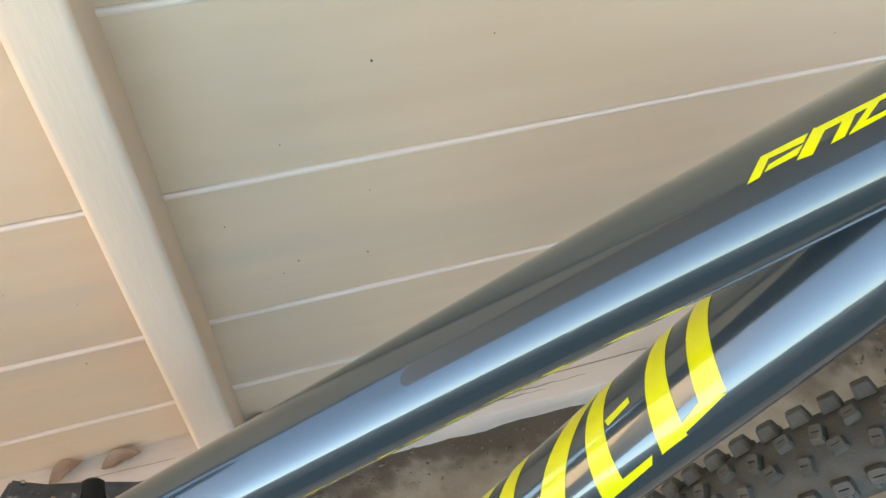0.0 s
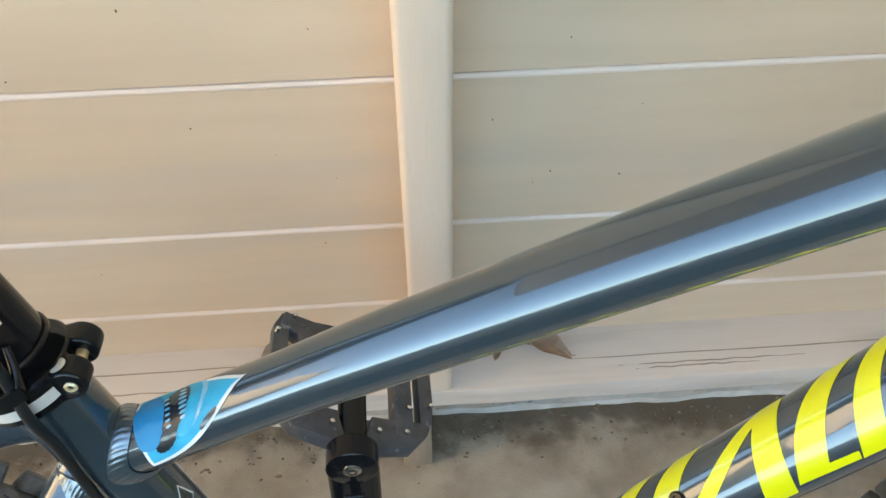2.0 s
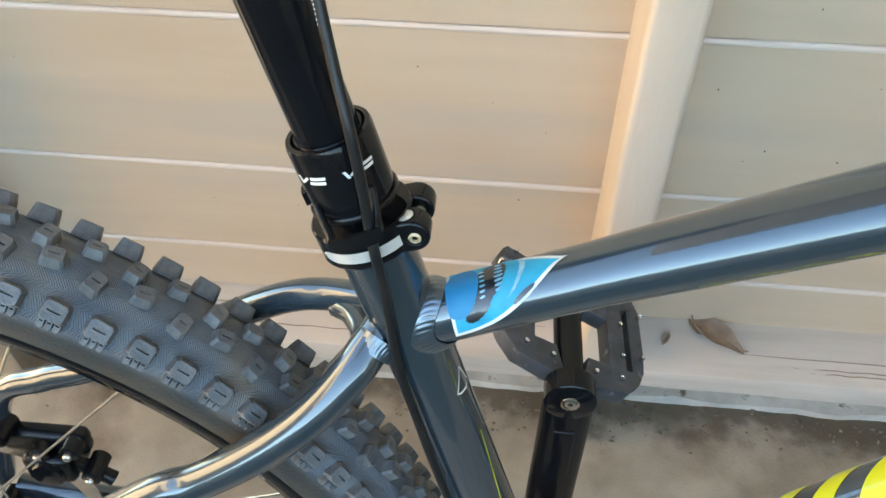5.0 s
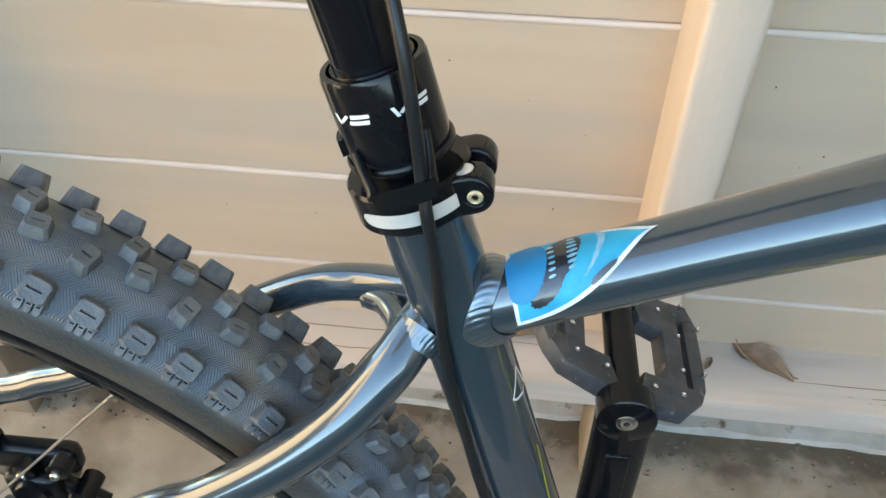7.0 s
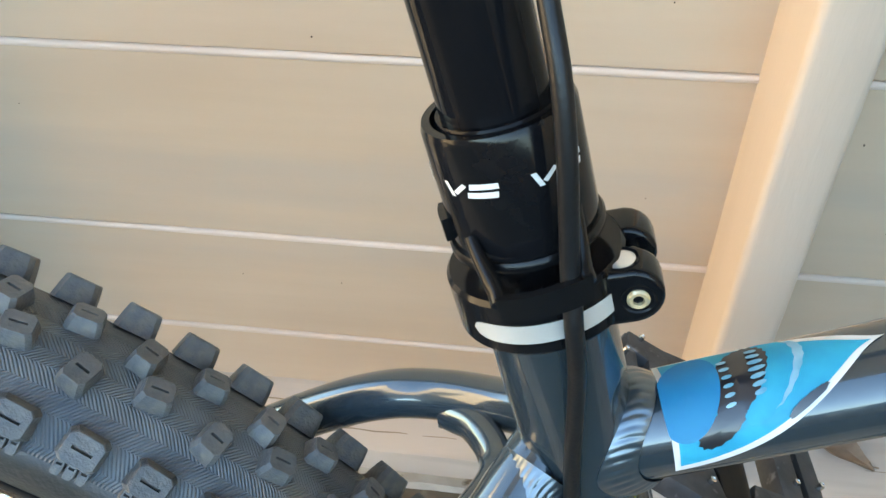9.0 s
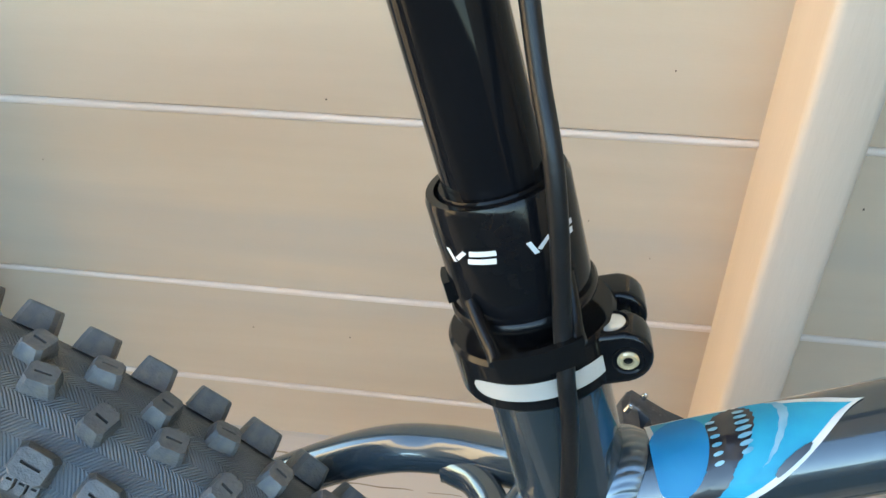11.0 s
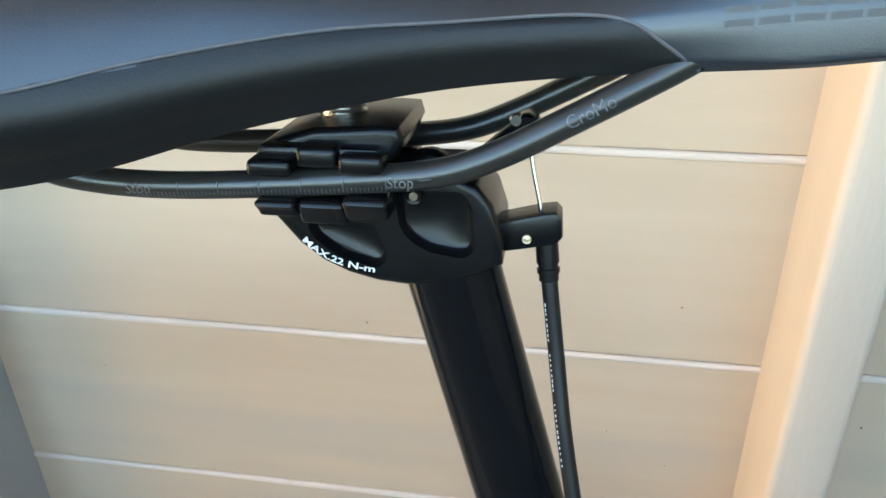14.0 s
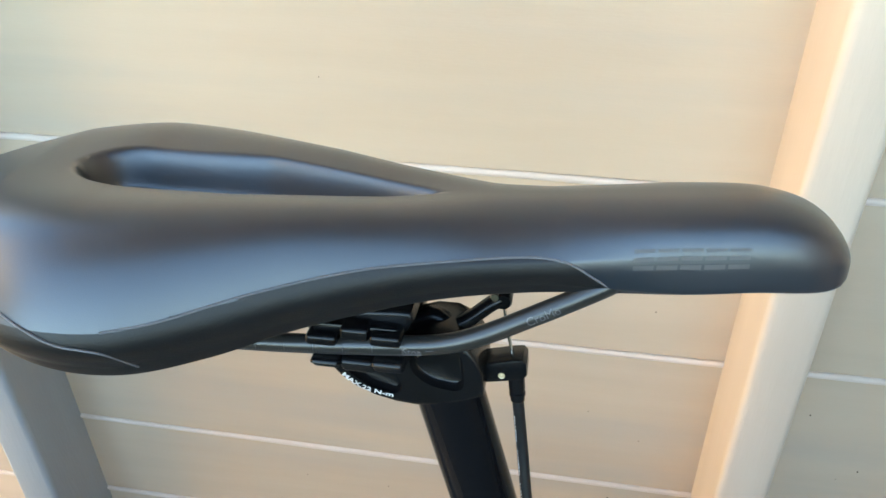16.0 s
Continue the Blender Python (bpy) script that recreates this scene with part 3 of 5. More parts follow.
def seat_axis(z):
    return V(-0.0055 - 0.2745 * (z - 0.7245), 0, z)


SEAT_DIR = (seat_axis(1) - seat_axis(0)).normalized()
SEAT_LEN = (seat_axis(1) - seat_axis(0)).length


def top_flare(x):
    """How far the top tube swells towards the seat tube."""
    return max(0.0, min(1.0, (0.30 - x) / 0.18))


def top_axis(x):
    return V(x, 0, -0.0745 * x * x + 0.4434 * x + 0.6823 + 0.0016 * top_flare(x))


def top_radius(x):
    return max(-0.0181 * x * x + 0.0402 * x + 0.0101, 0.0136) + 0.0017 * top_flare(x)


def down_axis(x):
    return V(x, 0, 0.303 + 0.9628 * x)


def down_radius(x):
    return 0.0411 * x + 0.0094


def seat_lathe(profile, **k):
    """Turns (height, radius) pairs round the seat post's axis."""
    return lathe(seat_axis(0), SEAT_DIR, [(z * SEAT_LEN, r) for z, r in profile], **k)


def weld_fillet(n=272, beads=38):
    """A concave fillet with overlapping ripples where the top tube meets the seat tube."""
    def dist(p):
        d = p - seat_axis(0.70)
        return (d - SEAT_DIR * d.dot(SEAT_DIR)).length

    def on_tube(a, far):
        lo, hi = -0.012, 0.07
        for _ in range(40):
            x = (lo + hi) / 2
            t = (top_axis(x + 0.001) - top_axis(x - 0.001)).normalized()
            up = V(0, 1, 0).cross(t) * -1
            d = math.cos(a) * V(0, -1, 0) + math.sin(a) * up
            p = top_axis(x) + top_radius(x) * d
            if dist(p) < far:
                lo = x
            else:
                hi = x
        return p, d

    bm = bmesh.new()
    rings = []
    m = 10
    for k in range(n):
        a = 2 * math.pi * k / n
        p0, d0 = on_tube(a, 0.0180 - 0.0022 * max(0.0, math.cos(a + 0.4)))
        p1, d1 = on_tube(a, 0.0248 - 0.0026 * math.cos(a) ** 2)
        p0 = p0 + d0 * 0.0030
        foot = seat_axis(0.70) + SEAT_DIR * (p0 - seat_axis(0.70)).dot(SEAT_DIR)
        p0 = foot + (p0 - foot).normalized() * 0.0172
        row = []
        for i in range(m + 1):
            v = i / m
            sag = 0.0006 * math.sin(math.pi * v)
            th = a * beads / 2 + 4.5 * (v - 0.55) ** 2
            rip = 0.00028 * abs(math.sin(th)) * math.sin(math.pi * min(1, v * 1.02)) ** 0.5
            row.append(bm.verts.new(p0.lerp(p1, v) + d1 * (sag + rip + 0.0006)))
        rings.append(row)
    rings.append(rings[0])
    for a, b in zip(rings, rings[1:]):
        for i in range(m):
            bm.faces.new((a[i], a[i + 1], b[i + 1], b[i]))
    bmesh.ops.recalc_face_normals(bm, faces=bm.faces[:])
    return bm


def build_frame():
    part("seat_tube", seat_lathe([(0.36, 0.0185), (0.55, 0.0182), (0.68, 0.0176), (0.7400, 0.0174)]), M_PAINT, bike)
    xs = [0.004 + 0.0146 * i for i in range(41)]
    top = part("top_tube", sweep([top_axis(x) for x in xs], [top_radius(x) for x in xs], 40), M_PAINT, bike)
    xs = [0.13 + 0.0125 * i for i in range(39)]
    down = part("down_tube", sweep([down_axis(x) for x in xs], [down_radius(x) for x in xs], 40), M_PAINT, bike, "slate-blue tube with broad yellow strokes")
    head_dir = V(-0.40, 0, 0.916)
    part("head_tube", lathe(V(0.618, 0, 0.845), head_dir, [(0, 0.027), (0.006, 0.029), (0.05, 0.026), (0.10, 0.029), (0.108, 0.027)]), M_PAINT, bike)
    part("bottom_bracket", lathe(V(0.0973, -0.037, 0.35), V(0, 1, 0), [(0, 0.02), (0.002, 0.0225), (0.072, 0.0225), (0.074, 0.02)]), M_PAINT, bike)
    # rippled weld fillet round the joint of top tube and seat tube
    part("weld", weld_fillet(), M_WELD, top, "stacked-bead weld")
    stay_n = smooth_path([(-0.002, 0.0, 0.6895), (-0.012, -0.012, 0.6790), (-0.0212, -0.0225, 0.6685), (-0.040, -0.0340, 0.6492), (-0.066, -0.042, 0.628), (-0.100, -0.048, 0.606), (-0.136, -0.052, 0.588), (-0.24, -0.062, 0.505), (-0.335, -0.068, 0.395)])
    part("seat_stay", sweep(stay_n, 0.0104, 24), M_PAINT, bike)
    stay_f = smooth_path([(0.002, 0.012, 0.684), (-0.018, 0.026, 0.672), (-0.040, 0.036, 0.6645), (-0.063, 0.041, 0.6572), (-0.092, 0.046, 0.640), (-0.15, 0.053, 0.600), (-0.221, 0.06, 0.5555), (-0.262, 0.063, 0.537), (-0.307, 0.066, 0.507), (-0.345, 0.068, 0.40)])
    part("seat_stay", sweep(stay_f, 0.0092, 24), M_PAINT, bike)
    part("stay_bridge", sweep(smooth_path([(-0.036, -0.030, 0.656), (-0.030, -0.018, 0.664), (-0.020, 0.0, 0.669), (-0.027, 0.018, 0.668), (-0.038, 0.030, 0.662)]), 0.0062, 18, 0.8), M_PAINT, bike)
    start, axis = V(-0.0070, -0.0088, 0.6815), V(-0.0044, -0.0057, -0.0052)
    bm = bmesh.new()
    side = axis.cross(V(0, 1, 0)).normalized()
    other = axis.normalized().cross(side)
    rings = []
    for i in range(11):
        v = i / 10
        c = start + axis * v
        row = []
        for k in range(160):
            t = 2 * math.pi * k / 160
            rip = 0.00035 * abs(math.sin(16 * t + 4 * (v - 0.5) ** 2)) * math.sin(math.pi * v)
            row.append(bm.verts.new(c + (0.0102 + 0.0022 * (1 - v) ** 1.4 + rip) * (math.cos(t) * side + math.sin(t) * other)))
        rings.append(row)
    rings_to_faces(bm, rings)
    bmesh.ops.recalc_face_normals(bm, faces=bm.faces[:])
    part("weld", bm, M_WELD, bike, "stacked-bead weld")
    part("cable_port", lathe(V(-0.0370, 0.0285, 0.6590), V(0.1, -0.8, -0.6), [(0.0, 0.0048), (0.0018, 0.0047), (0.0022, 0.0041), (0.0018, 0.0034), (0.0004, 0.0030)], 28), M_RUB, bike, "black rubber-lined cable port")
    for s in (-1, 1):
        cs = smooth_path([(0.085, s * 0.022, 0.352), (0.03, s * 0.035, 0.355), (-0.08, s * 0.05, 0.366), (-0.2, s * 0.064, 0.376), (-0.335, s * 0.069, 0.385)])
        part("chain_stay", sweep(cs, 0.0105, 20), M_PAINT, bike)
    return top, down


TOP, DOWN = build_frame()


def build_strokes():
    """Broad yellow strokes along the down tube and small ones on the top tube; plain shapes."""
    ax, ra = down_axis, down_radius

    def stroke(*corners, **k):
        part("yellow_stroke", bar(ax, ra, *corners, **k), M_YEL, DOWN, "acid-yellow printed stroke")

    def upright(s_top, w_top, s_low, w_low, a_top=140, a_low=20, bow=0.004):
        rows = []
        for j in range(21):
            v = j / 20
            a = a_top + (a_low - a_top) * v
            s = s_top + (s_low - s_top) * v - bow * math.sin(math.pi * v)
            w = w_top + (w_low - w_top) * v
            rows.append([(s + w * i / 3, a) for i in range(4)])
        part("yellow_stroke", wrap(ax, ra, rows), M_YEL, DOWN, "acid-yellow printed stroke")

    # from the head end downwards
    upright(0.4755, 0.0085, 0.4520, 0.0115, 140, 28, 0.0018)
    upright(0.4945, 0.0095, 0.4735, 0.0108, 140, 40, 0.0012)
    stroke((0.4520, 27.5), (0.4838, 38), (0.4760, 48), (0.4630, 40), n=8)
    upright(0.4455, 0.0082, 0.4229, 0.0108, 140, 22, 0.0025)
    stroke((0.4436, 83.7), (0.4435, 90.5), (0.4560, 94), (0.4552, 87.7), n=6)
    stroke((0.4226, 20), (0.4300, 32), (0.4493, 34), (0.4464, 25), n=6)
    upright(0.4330, 0.0125, 0.3905, 0.0135, 140, 17)
    stroke((0.3930, 17), (0.4200, 18), (0.4215, 30), (0.3990, 30), n=5)
    upright(0.3985, 0.0095, 0.3715, 0.0110, 140, 8)
    upright(0.3770, 0.0125, 0.3470, 0.0125, 140, 12)
    stroke((0.3490, 12), (0.3710, 9), (0.3720, 22), (0.3550, 25), n=5)
    upright(0.3480, 0.0105, 0.3320, 0.0125, 140, 0, 0.001)
    upright(0.3470, 0.0085, 0.3060, 0.0110, 135, 45, 0.0)
    upright(0.3080, 0.0130, 0.2850, 0.0130, 140, 10)
    upright(0.2850, 0.0120, 0.2610, 0.0120, 140, 10)
    upright(0.2620, 0.0110, 0.2380, 0.0110, 140, 10)
    upright(0.2390, 0.0110, 0.2150, 0.0110, 140, 10)
    ax2, ra2 = top_axis, top_radius
    for p in (((0.4700, 69.7), (0.4751, 70.0), (0.4845, 86.5), (0.4801, 87.2)), ((0.4801, 87.2), (0.4822, 81.5), (0.4950, 79.5), (0.4987, 85.5)), ((0.4775, 72.0), (0.4805, 76.5), (0.4945, 78.0), (0.4903, 71.9)),
              ((0.4889, 67.8), (0.4947, 65.8), (0.5041, 80.9), (0.5014, 87.4)), ((0.5011, 86.3), (0.5016, 79.8), (0.5203, 79.8), (0.5239, 84.3)), ((0.5018, 66.5), (0.5073, 66.5), (0.5156, 80.0), (0.5120, 82.7)),
              ((0.5086, 66.1), (0.5131, 66.5), (0.5289, 84.4), (0.5239, 84.3)), ((0.5086, 66.1), (0.5120, 70.4), (0.5300, 70.4), (0.5280, 66.3)), ((0.5250, 79.8), (0.5260, 84.3), (0.5450, 84.3), (0.5440, 79.8)),
              ((0.5330, 66.0), (0.5385, 66.0), (0.5490, 84.0), (0.5440, 84.0))):
        part("yellow_mark", bar(ax2, ra2, *p, n=5), M_YEL, TOP, "small acid-yellow printed mark")
    c = down_axis(0.304)
    p = c + down_radius(0.304) * V(-0.64, -0.36, 0.66)
    n = V(-0.64, -0.36, 0.66).normalized()
    part("bottle_boss", lathe(p - n * 0.002, n, [(0, 0.0046), (0.0035, 0.0046), (0.0046, 0.0036), (0.0046, 0.0022), (0.0030, 0.0020)], 24), M_BLACK, bike, "black blind bolt in the tube")
    rows = [[(0.42 + 0.017 * i, 20 + 4.3 * i), (0.42 + 0.017 * i, 23.5 + 4.15 * i)] for i in range(12)]
    part("yellow_mark", wrap(seat_axis, lambda z: 0.0184, rows), M_YEL, bike, "thin yellow-green edge of a decal")
    for r in ([(0.6545, 75.5), (0.6545, 78.5), (0.6420, 54.5), (0.6420, 51.5)], [(0.6425, 51.5), (0.6413, 51.5), (0.6396, 58.0), (0.6408, 58.0)], [(0.6408, 57.0), (0.6396, 57.0), (0.6384, 76.0), (0.6396, 76.0)],
              [(0.6390, 74.0), (0.6390, 77.5), (0.6410, 91.0), (0.6410, 87.5)], [(0.6545, 76.0), (0.6535, 79.0), (0.6408, 91.0), (0.6412, 87.5)]):
        part("white_mark", bar(seat_axis, lambda z: 0.0178, *r, n=6, m=2), M_WHITE, bike, "thin white outlined badge")


build_strokes()


def build_sticker():
    """A pointed shield of a sticker wrapped over the top tube."""
    ax, ra = top_axis, top_radius

    def span(u):
        # u from the back edge to the tip: (position, lower angle, upper angle)
        s = 0.0285 + 0.0535 * u
        low = -14 + 101 * u ** 2.0
        high = 128 - 40 * u ** 2.5
        return s, low, high

    def skin(name, u0, u1, inset, mat, lift, parent, f0=0.0, f1=1.0, label=""):
        rows = []
        for i in range(25):
            u = u0 + (u1 - u0) * i / 24
            s, lo, hi = span(u)
            lo, hi = lo + inset, hi - inset
            if hi < lo:
                lo = hi = (lo + hi) / 2
            a, b = lo + (hi - lo) * f0, lo + (hi - lo) * f1
            rows.append([(s + 0.0022 * math.sin(math.pi * j / 16), a + (b - a) * j / 16) for j in range(17)])
        return part(name, wrap(ax, ra, rows, lift), mat, parent, label)

    base = skin("sticker", 0.0, 1.0, 0, M_WHITE, 0.0004, TOP, label="pointed cyan sticker with a white border")
    skin("sticker_field", 0.034, 0.94, 8, M_BLUE, 0.0006, base)
    # dark ragged blot with pale flecks, and a pale swirl

    def blot(cu, ca, ru, r_a, mat, lift, ragged, turn=0.0, n=36):
        bm = bmesh.new()

        def at(u, f):
            s, lo, hi = span(min(max(u, 0.03), 0.95))
            a = radians(lo + (hi - lo) * min(max(f, 0.06), 0.94))
            t = (ax(s + 0.001) - ax(s - 0.001)).normalized()
            up = t.cross(V(0, 1, 0)).normalized()
            if up.z < 0:
                up = -up
            return ax(s) + (ra(s) + lift) * (math.cos(a) * V(0, -1, 0) + math.sin(a) * up)

        rings = []
        for q in (0.001, 0.35, 0.7, 1.0):
            row = []
            for k in range(n):
                th = 2 * math.pi * k / n
                e = 1 + (ragged * (1 if k % 2 else -1) * q if q > 0.9 else 0)
                x, y = math.cos(th) * ru * q * e, math.sin(th) * r_a * q * e
                row.append(bm.verts.new(at(cu + x * math.cos(turn) - y * math.sin(turn), ca + x * math.sin(turn) + y * math.cos(turn))))
            rings.append(row)
        for a, b in zip(rings, rings[1:]):
            for k in range(n):
                bm.faces.new((a[k], a[(k + 1) % n], b[(k + 1) % n], b[k]))
        bmesh.ops.recalc_face_normals(bm, faces=bm.faces[:])
        return bm

    part("pale_swirl", blot(0.56, 0.60, 0.13, 0.38, M_PALE, 0.0008, 0.02, -0.15), M_PALE, base)
    part("blue_patch", blot(0.50, 0.58, 0.145, 0.40, M_BLUE, 0.0010, 0.02, -0.15), M_BLUE, base)
    part("dark_blot", blot(0.40, 0.60, 0.125, 0.31, M_INK, 0.0012, 0.03, -0.25, 44), M_INK, base)
    part("dark_blot", blot(0.27, 0.27, 0.145, 0.085, M_INK, 0.0012, 0.05, 0.75, 30), M_INK, base)
    part("dark_blot", blot(0.66, 0.10, 0.10, 0.07, M_INK, 0.0010, 0.03, 0.15, 24), M_INK, base)
    part("deep_blue_patch", blot(0.155, 0.56, 0.155, 0.32, M_DEEP, 0.0014, 0.0, -0.15, 36), M_DEEP, base)
    for k in range(7):
        part("pale_fleck", blot(0.475 + 0.010 * math.sin(k * 0.5), 0.41 + 0.066 * k, 0.042 - 0.004 * abs(k - 3), 0.022, M_PALE, 0.0016, 0.0, 0.1, 8), M_PALE, base)
    for k in range(6):
        part("pale_fleck", blot(0.335 + 0.012 * math.sin(k * 0.6), 0.40 + 0.068 * k, 0.026, 0.016, M_PALE, 0.0016, 0.0, 0.1, 8), M_PALE, base)


build_sticker()


def build_post():
    post = part("seat_post_collar", seat_lathe([(0.735, 0.0158), (0.752, 0.0162), (0.7575, 0.0164), (0.7585, 0.0170), (0.763, 0.0183), (0.766, 0.0186), (0.7925, 0.0186), (0.7942, 0.0180),
                                                (0.7942, 0.0160), (0.7925, 0.0155), (0.7900, 0.0150), (0.7900, 0.0135)], seg=64), M_BLACK, bike, "black dropper post collar with white marks")
    part("wiper_ring", seat_lathe([(0.7895, 0.0152), (0.7935, 0.0152), (0.7945, 0.0146), (0.7945, 0.0134)], seg=56), M_GLOSS, post)
    tube = seat_lathe([(0.77, 0.0134), (0.785, 0.0134), (0.9065, 0.0137)], seg=64)
    for v in tube.verts:
        k = max(0.0, (v.co.z - 0.785) / 0.121)
        v.co += V(-0.0016 * k, 0.0056 * k, -0.002 * k)
    part("stanchion", tube, M_GLOSS, bike, "gloss black telescopic post")
    # white marks round the collar, as plain slanted bars
    ra = lambda z: 0.0186
    for a0 in (44, -22, 110, 176):
        for d in (((0.00, 1.0), (0.09, 1.0), (0.20, 0.0), (0.11, 0.0)), ((0.17, 0.34), (0.24, 0.14), (0.46, 0.80), (0.40, 1.0)),
                  ((0.52, 1.0), (0.50, 0.58), (1.0, 0.62), (1.0, 1.0)), ((0.46, 0.40), (0.44, 0.0), (0.96, 0.0), (0.98, 0.42))):
            part("white_mark", bar(seat_axis, ra, *[(0.7806 + 0.0035 * h, 44 * f - a0 - 3) for f, h in d], n=5, m=2), M_WHITE, post, "white printed bar")
    # quick collar clamp at the top of the seat tube
    clamp = part("seat_clamp", seat_lathe([(0.7388, 0.0176), (0.7388, 0.0222), (0.7400, 0.0232), (0.7533, 0.0232), (0.7545, 0.0222), (0.7545, 0.0166)], seg=72), M_BLACK, bike, "black alloy seat clamp with a bright inlay")
    tilt = Matrix.Rotation(math.atan(0.2745), 4, "Y").inverted()
    base = seat_axis(0.7456)

    def ear(y0, y1):
        out = [(0.008, -0.0078)] + [(0.0226 + 0.0080 * math.cos(radians(a)), 0.0004 + 0.0080 * math.sin(radians(a))) for a in range(-85, 91, 15)] + [(0.008, 0.0084)]
        bm = prism(out, y0, y1, 0.0018, 3)
        return moved(bm, Matrix.Translation(base) @ tilt)

    part("clamp_ear", ear(-0.0150, -0.0035), M_BLACK, clamp)
    part("clamp_ear", ear(0.0035, 0.0150), M_BLACK, clamp)
    tf = Matrix.Translation(base) @ tilt
    part("clamp_pin", moved(lathe((0.0212, -0.0092, 0.0087), (0, 0, -1), [(0.0003, 0.0004), (0, 0.0030), (0.0004, 0.0038), (0.012, 0.0038)], 28), tf), M_SILVER, clamp, "bright barrel pin end")
    part("pin_seat", moved(lathe((0.0212, -0.0092, 0.0083), (0, 0, -1), [(0, 0.0038), (-0.0004, 0.0045), (0.002, 0.0048)], 28), tf), M_GLOSS, clamp)
    part("bolt_seat", moved(lathe((0.0240, -0.0150, 0.0), (0, 1, 0), [(0.0006, 0.0028), (-0.0003, 0.0042), (0.002, 0.0046)], 28), tf), M_GLOSS, clamp)
    part("clamp_bolt", moved(lathe((0.0240, -0.0164, 0.0), (0, 1, 0), [(0.0016, 0.0003), (0.0016, 0.0012), (0.0006, 0.0014), (0.0004, 0.0022), (0.0010, 0.0028), (0.030, 0.0028)], 28), tf), M_BRASS, clamp, "gilt socket bolt")
    rows = []
    for j in range(9):
        v = j / 8
        row = []
        for i in range(41):
            u = i / 40
            w = 0.0027 * (1 - abs(2 * u - 1) ** 9) ** 0.5
            row.append((0.7458 + w * (2 * v - 1), 60 - 104 * u))
        rows.append(row)
    part("clamp_inlay", wrap(seat_axis, lambda z: 0.0232, rows, 0.0002), M_SILVER, clamp, "bright machined inlay")
    # moulded cable guide: a bar across the cable and two arms that clip round the collar's neck
    guide = part("cable_guide", wrap_solid(((0.7546, 12), (0.7546, -30), (0.7612, -32), (0.7606, 14)), 0.0270, 0.0292), M_SATIN, bike, "black moulded cable guide")
    for a0, a1, z0, z1 in ((13, 36, 0.7585, 0.7700), (-30, -46, 0.7590, 0.7725)):
        pts = [seat_axis(z0 + (z1 - z0) * k / 8) + (0.0278 - 0.0088 * (k / 8) ** 0.6) * ring_dir(a0 + (a1 - a0) * k / 8) for k in range(9)]
        part("guide_arm", sweep(pts, [0.0022 - 0.0006 * k / 8 for k in range(9)], 12), M_SATIN, guide)
    part("guide_band", seat_lathe([(0.7600, 0.0168), (0.7602, 0.0192), (0.7612, 0.0198), (0.7626, 0.0198), (0.7634, 0.0192), (0.7636, 0.0168)], seg=56), M_SATIN, guide)
    part("guide_clip", wrap_solid(((0.7655, 66), (0.7655, 92), (0.7715, 92), (0.7715, 66)), 0.0180, 0.0205), M_SATIN, guide)


def ring_dir(a):
    a = radians(a)
    up = SEAT_DIR.cross(V(0, 1, 0)).normalized()
    if up.x > 0:
        up = -up
    return math.cos(a) * V(0, -1, 0) + math.sin(a) * up


def wrap_solid(corners, r0, r1, n=14):
    bm = bmesh.new()
    p0, p1, p2, p3 = corners
    sh = []
    for r in (r0, r1):
        rows = []
        for j in range(5):
            v = j / 4
            row = []
            for i in range(n + 1):
                u = i / n
                z = (p0[0] * (1 - u) + p1[0] * u) * (1 - v) + (p3[0] * (1 - u) + p2[0] * u) * v
                a = (p0[1] * (1 - u) + p1[1] * u) * (1 - v) + (p3[1] * (1 - u) + p2[1] * u) * v
                row.append(bm.verts.new(seat_axis(z) + r * ring_dir(a)))
            rows.append(row)
        for a, b in zip(rows, rows[1:]):
            for i in range(n):
                bm.faces.new((a[i], a[i + 1], b[i + 1], b[i]))
        sh.append(rows)
    lo, hi = sh
    loop = lambda g: g[0] + [r[-1] for r in g[1:]] + g[-1][-2::-1] + [r[0] for r in g[-2:0:-1]]
    a, b = loop(lo), loop(hi)
    for i in range(len(a)):
        j = (i + 1) % len(a)
        bm.faces.new((a[i], a[j], b[j], b[i]))
    bmesh.ops.recalc_face_normals(bm, faces=bm.faces[:])
    return bm


build_post()


def pocket(loop, s):
    """A cutter with sloping walls and rounded corners for a shallow recess."""
    pts = [V(x, 0, z) for x, z in loop]
    c = sum(pts, V(0, 0, 0)) / len(pts)
    rounded = []
    for i, p in enumerate(pts):
        q, r = pts[i - 1], pts[(i + 1) % len(pts)]
        u, w = p.lerp(q, min(0.45, 0.0022 / (q - p).length)), p.lerp(r, min(0.45, 0.0022 / (r - p).length))
        rounded += [(u.lerp(p, t)).lerp(p.lerp(w, t), t) for t in (0, 0.33, 0.67, 1)]
    bm = bmesh.new()
    rings = []
    for y, k in ((0.0155, 1.06), (0.0136, 1.0), (0.0120, 0.95), (0.0101, 0.86), (0.0098, 0.80)):
        rings.append([bm.verts.new(V(c.x + (p.x - c.x) * k, s * y, c.z + (p.z - c.z) * k)) for p in rounded])
    rings_to_faces(bm, rings)
    bmesh.ops.recalc_face_normals(bm, faces=bm.faces[:])
    return bm


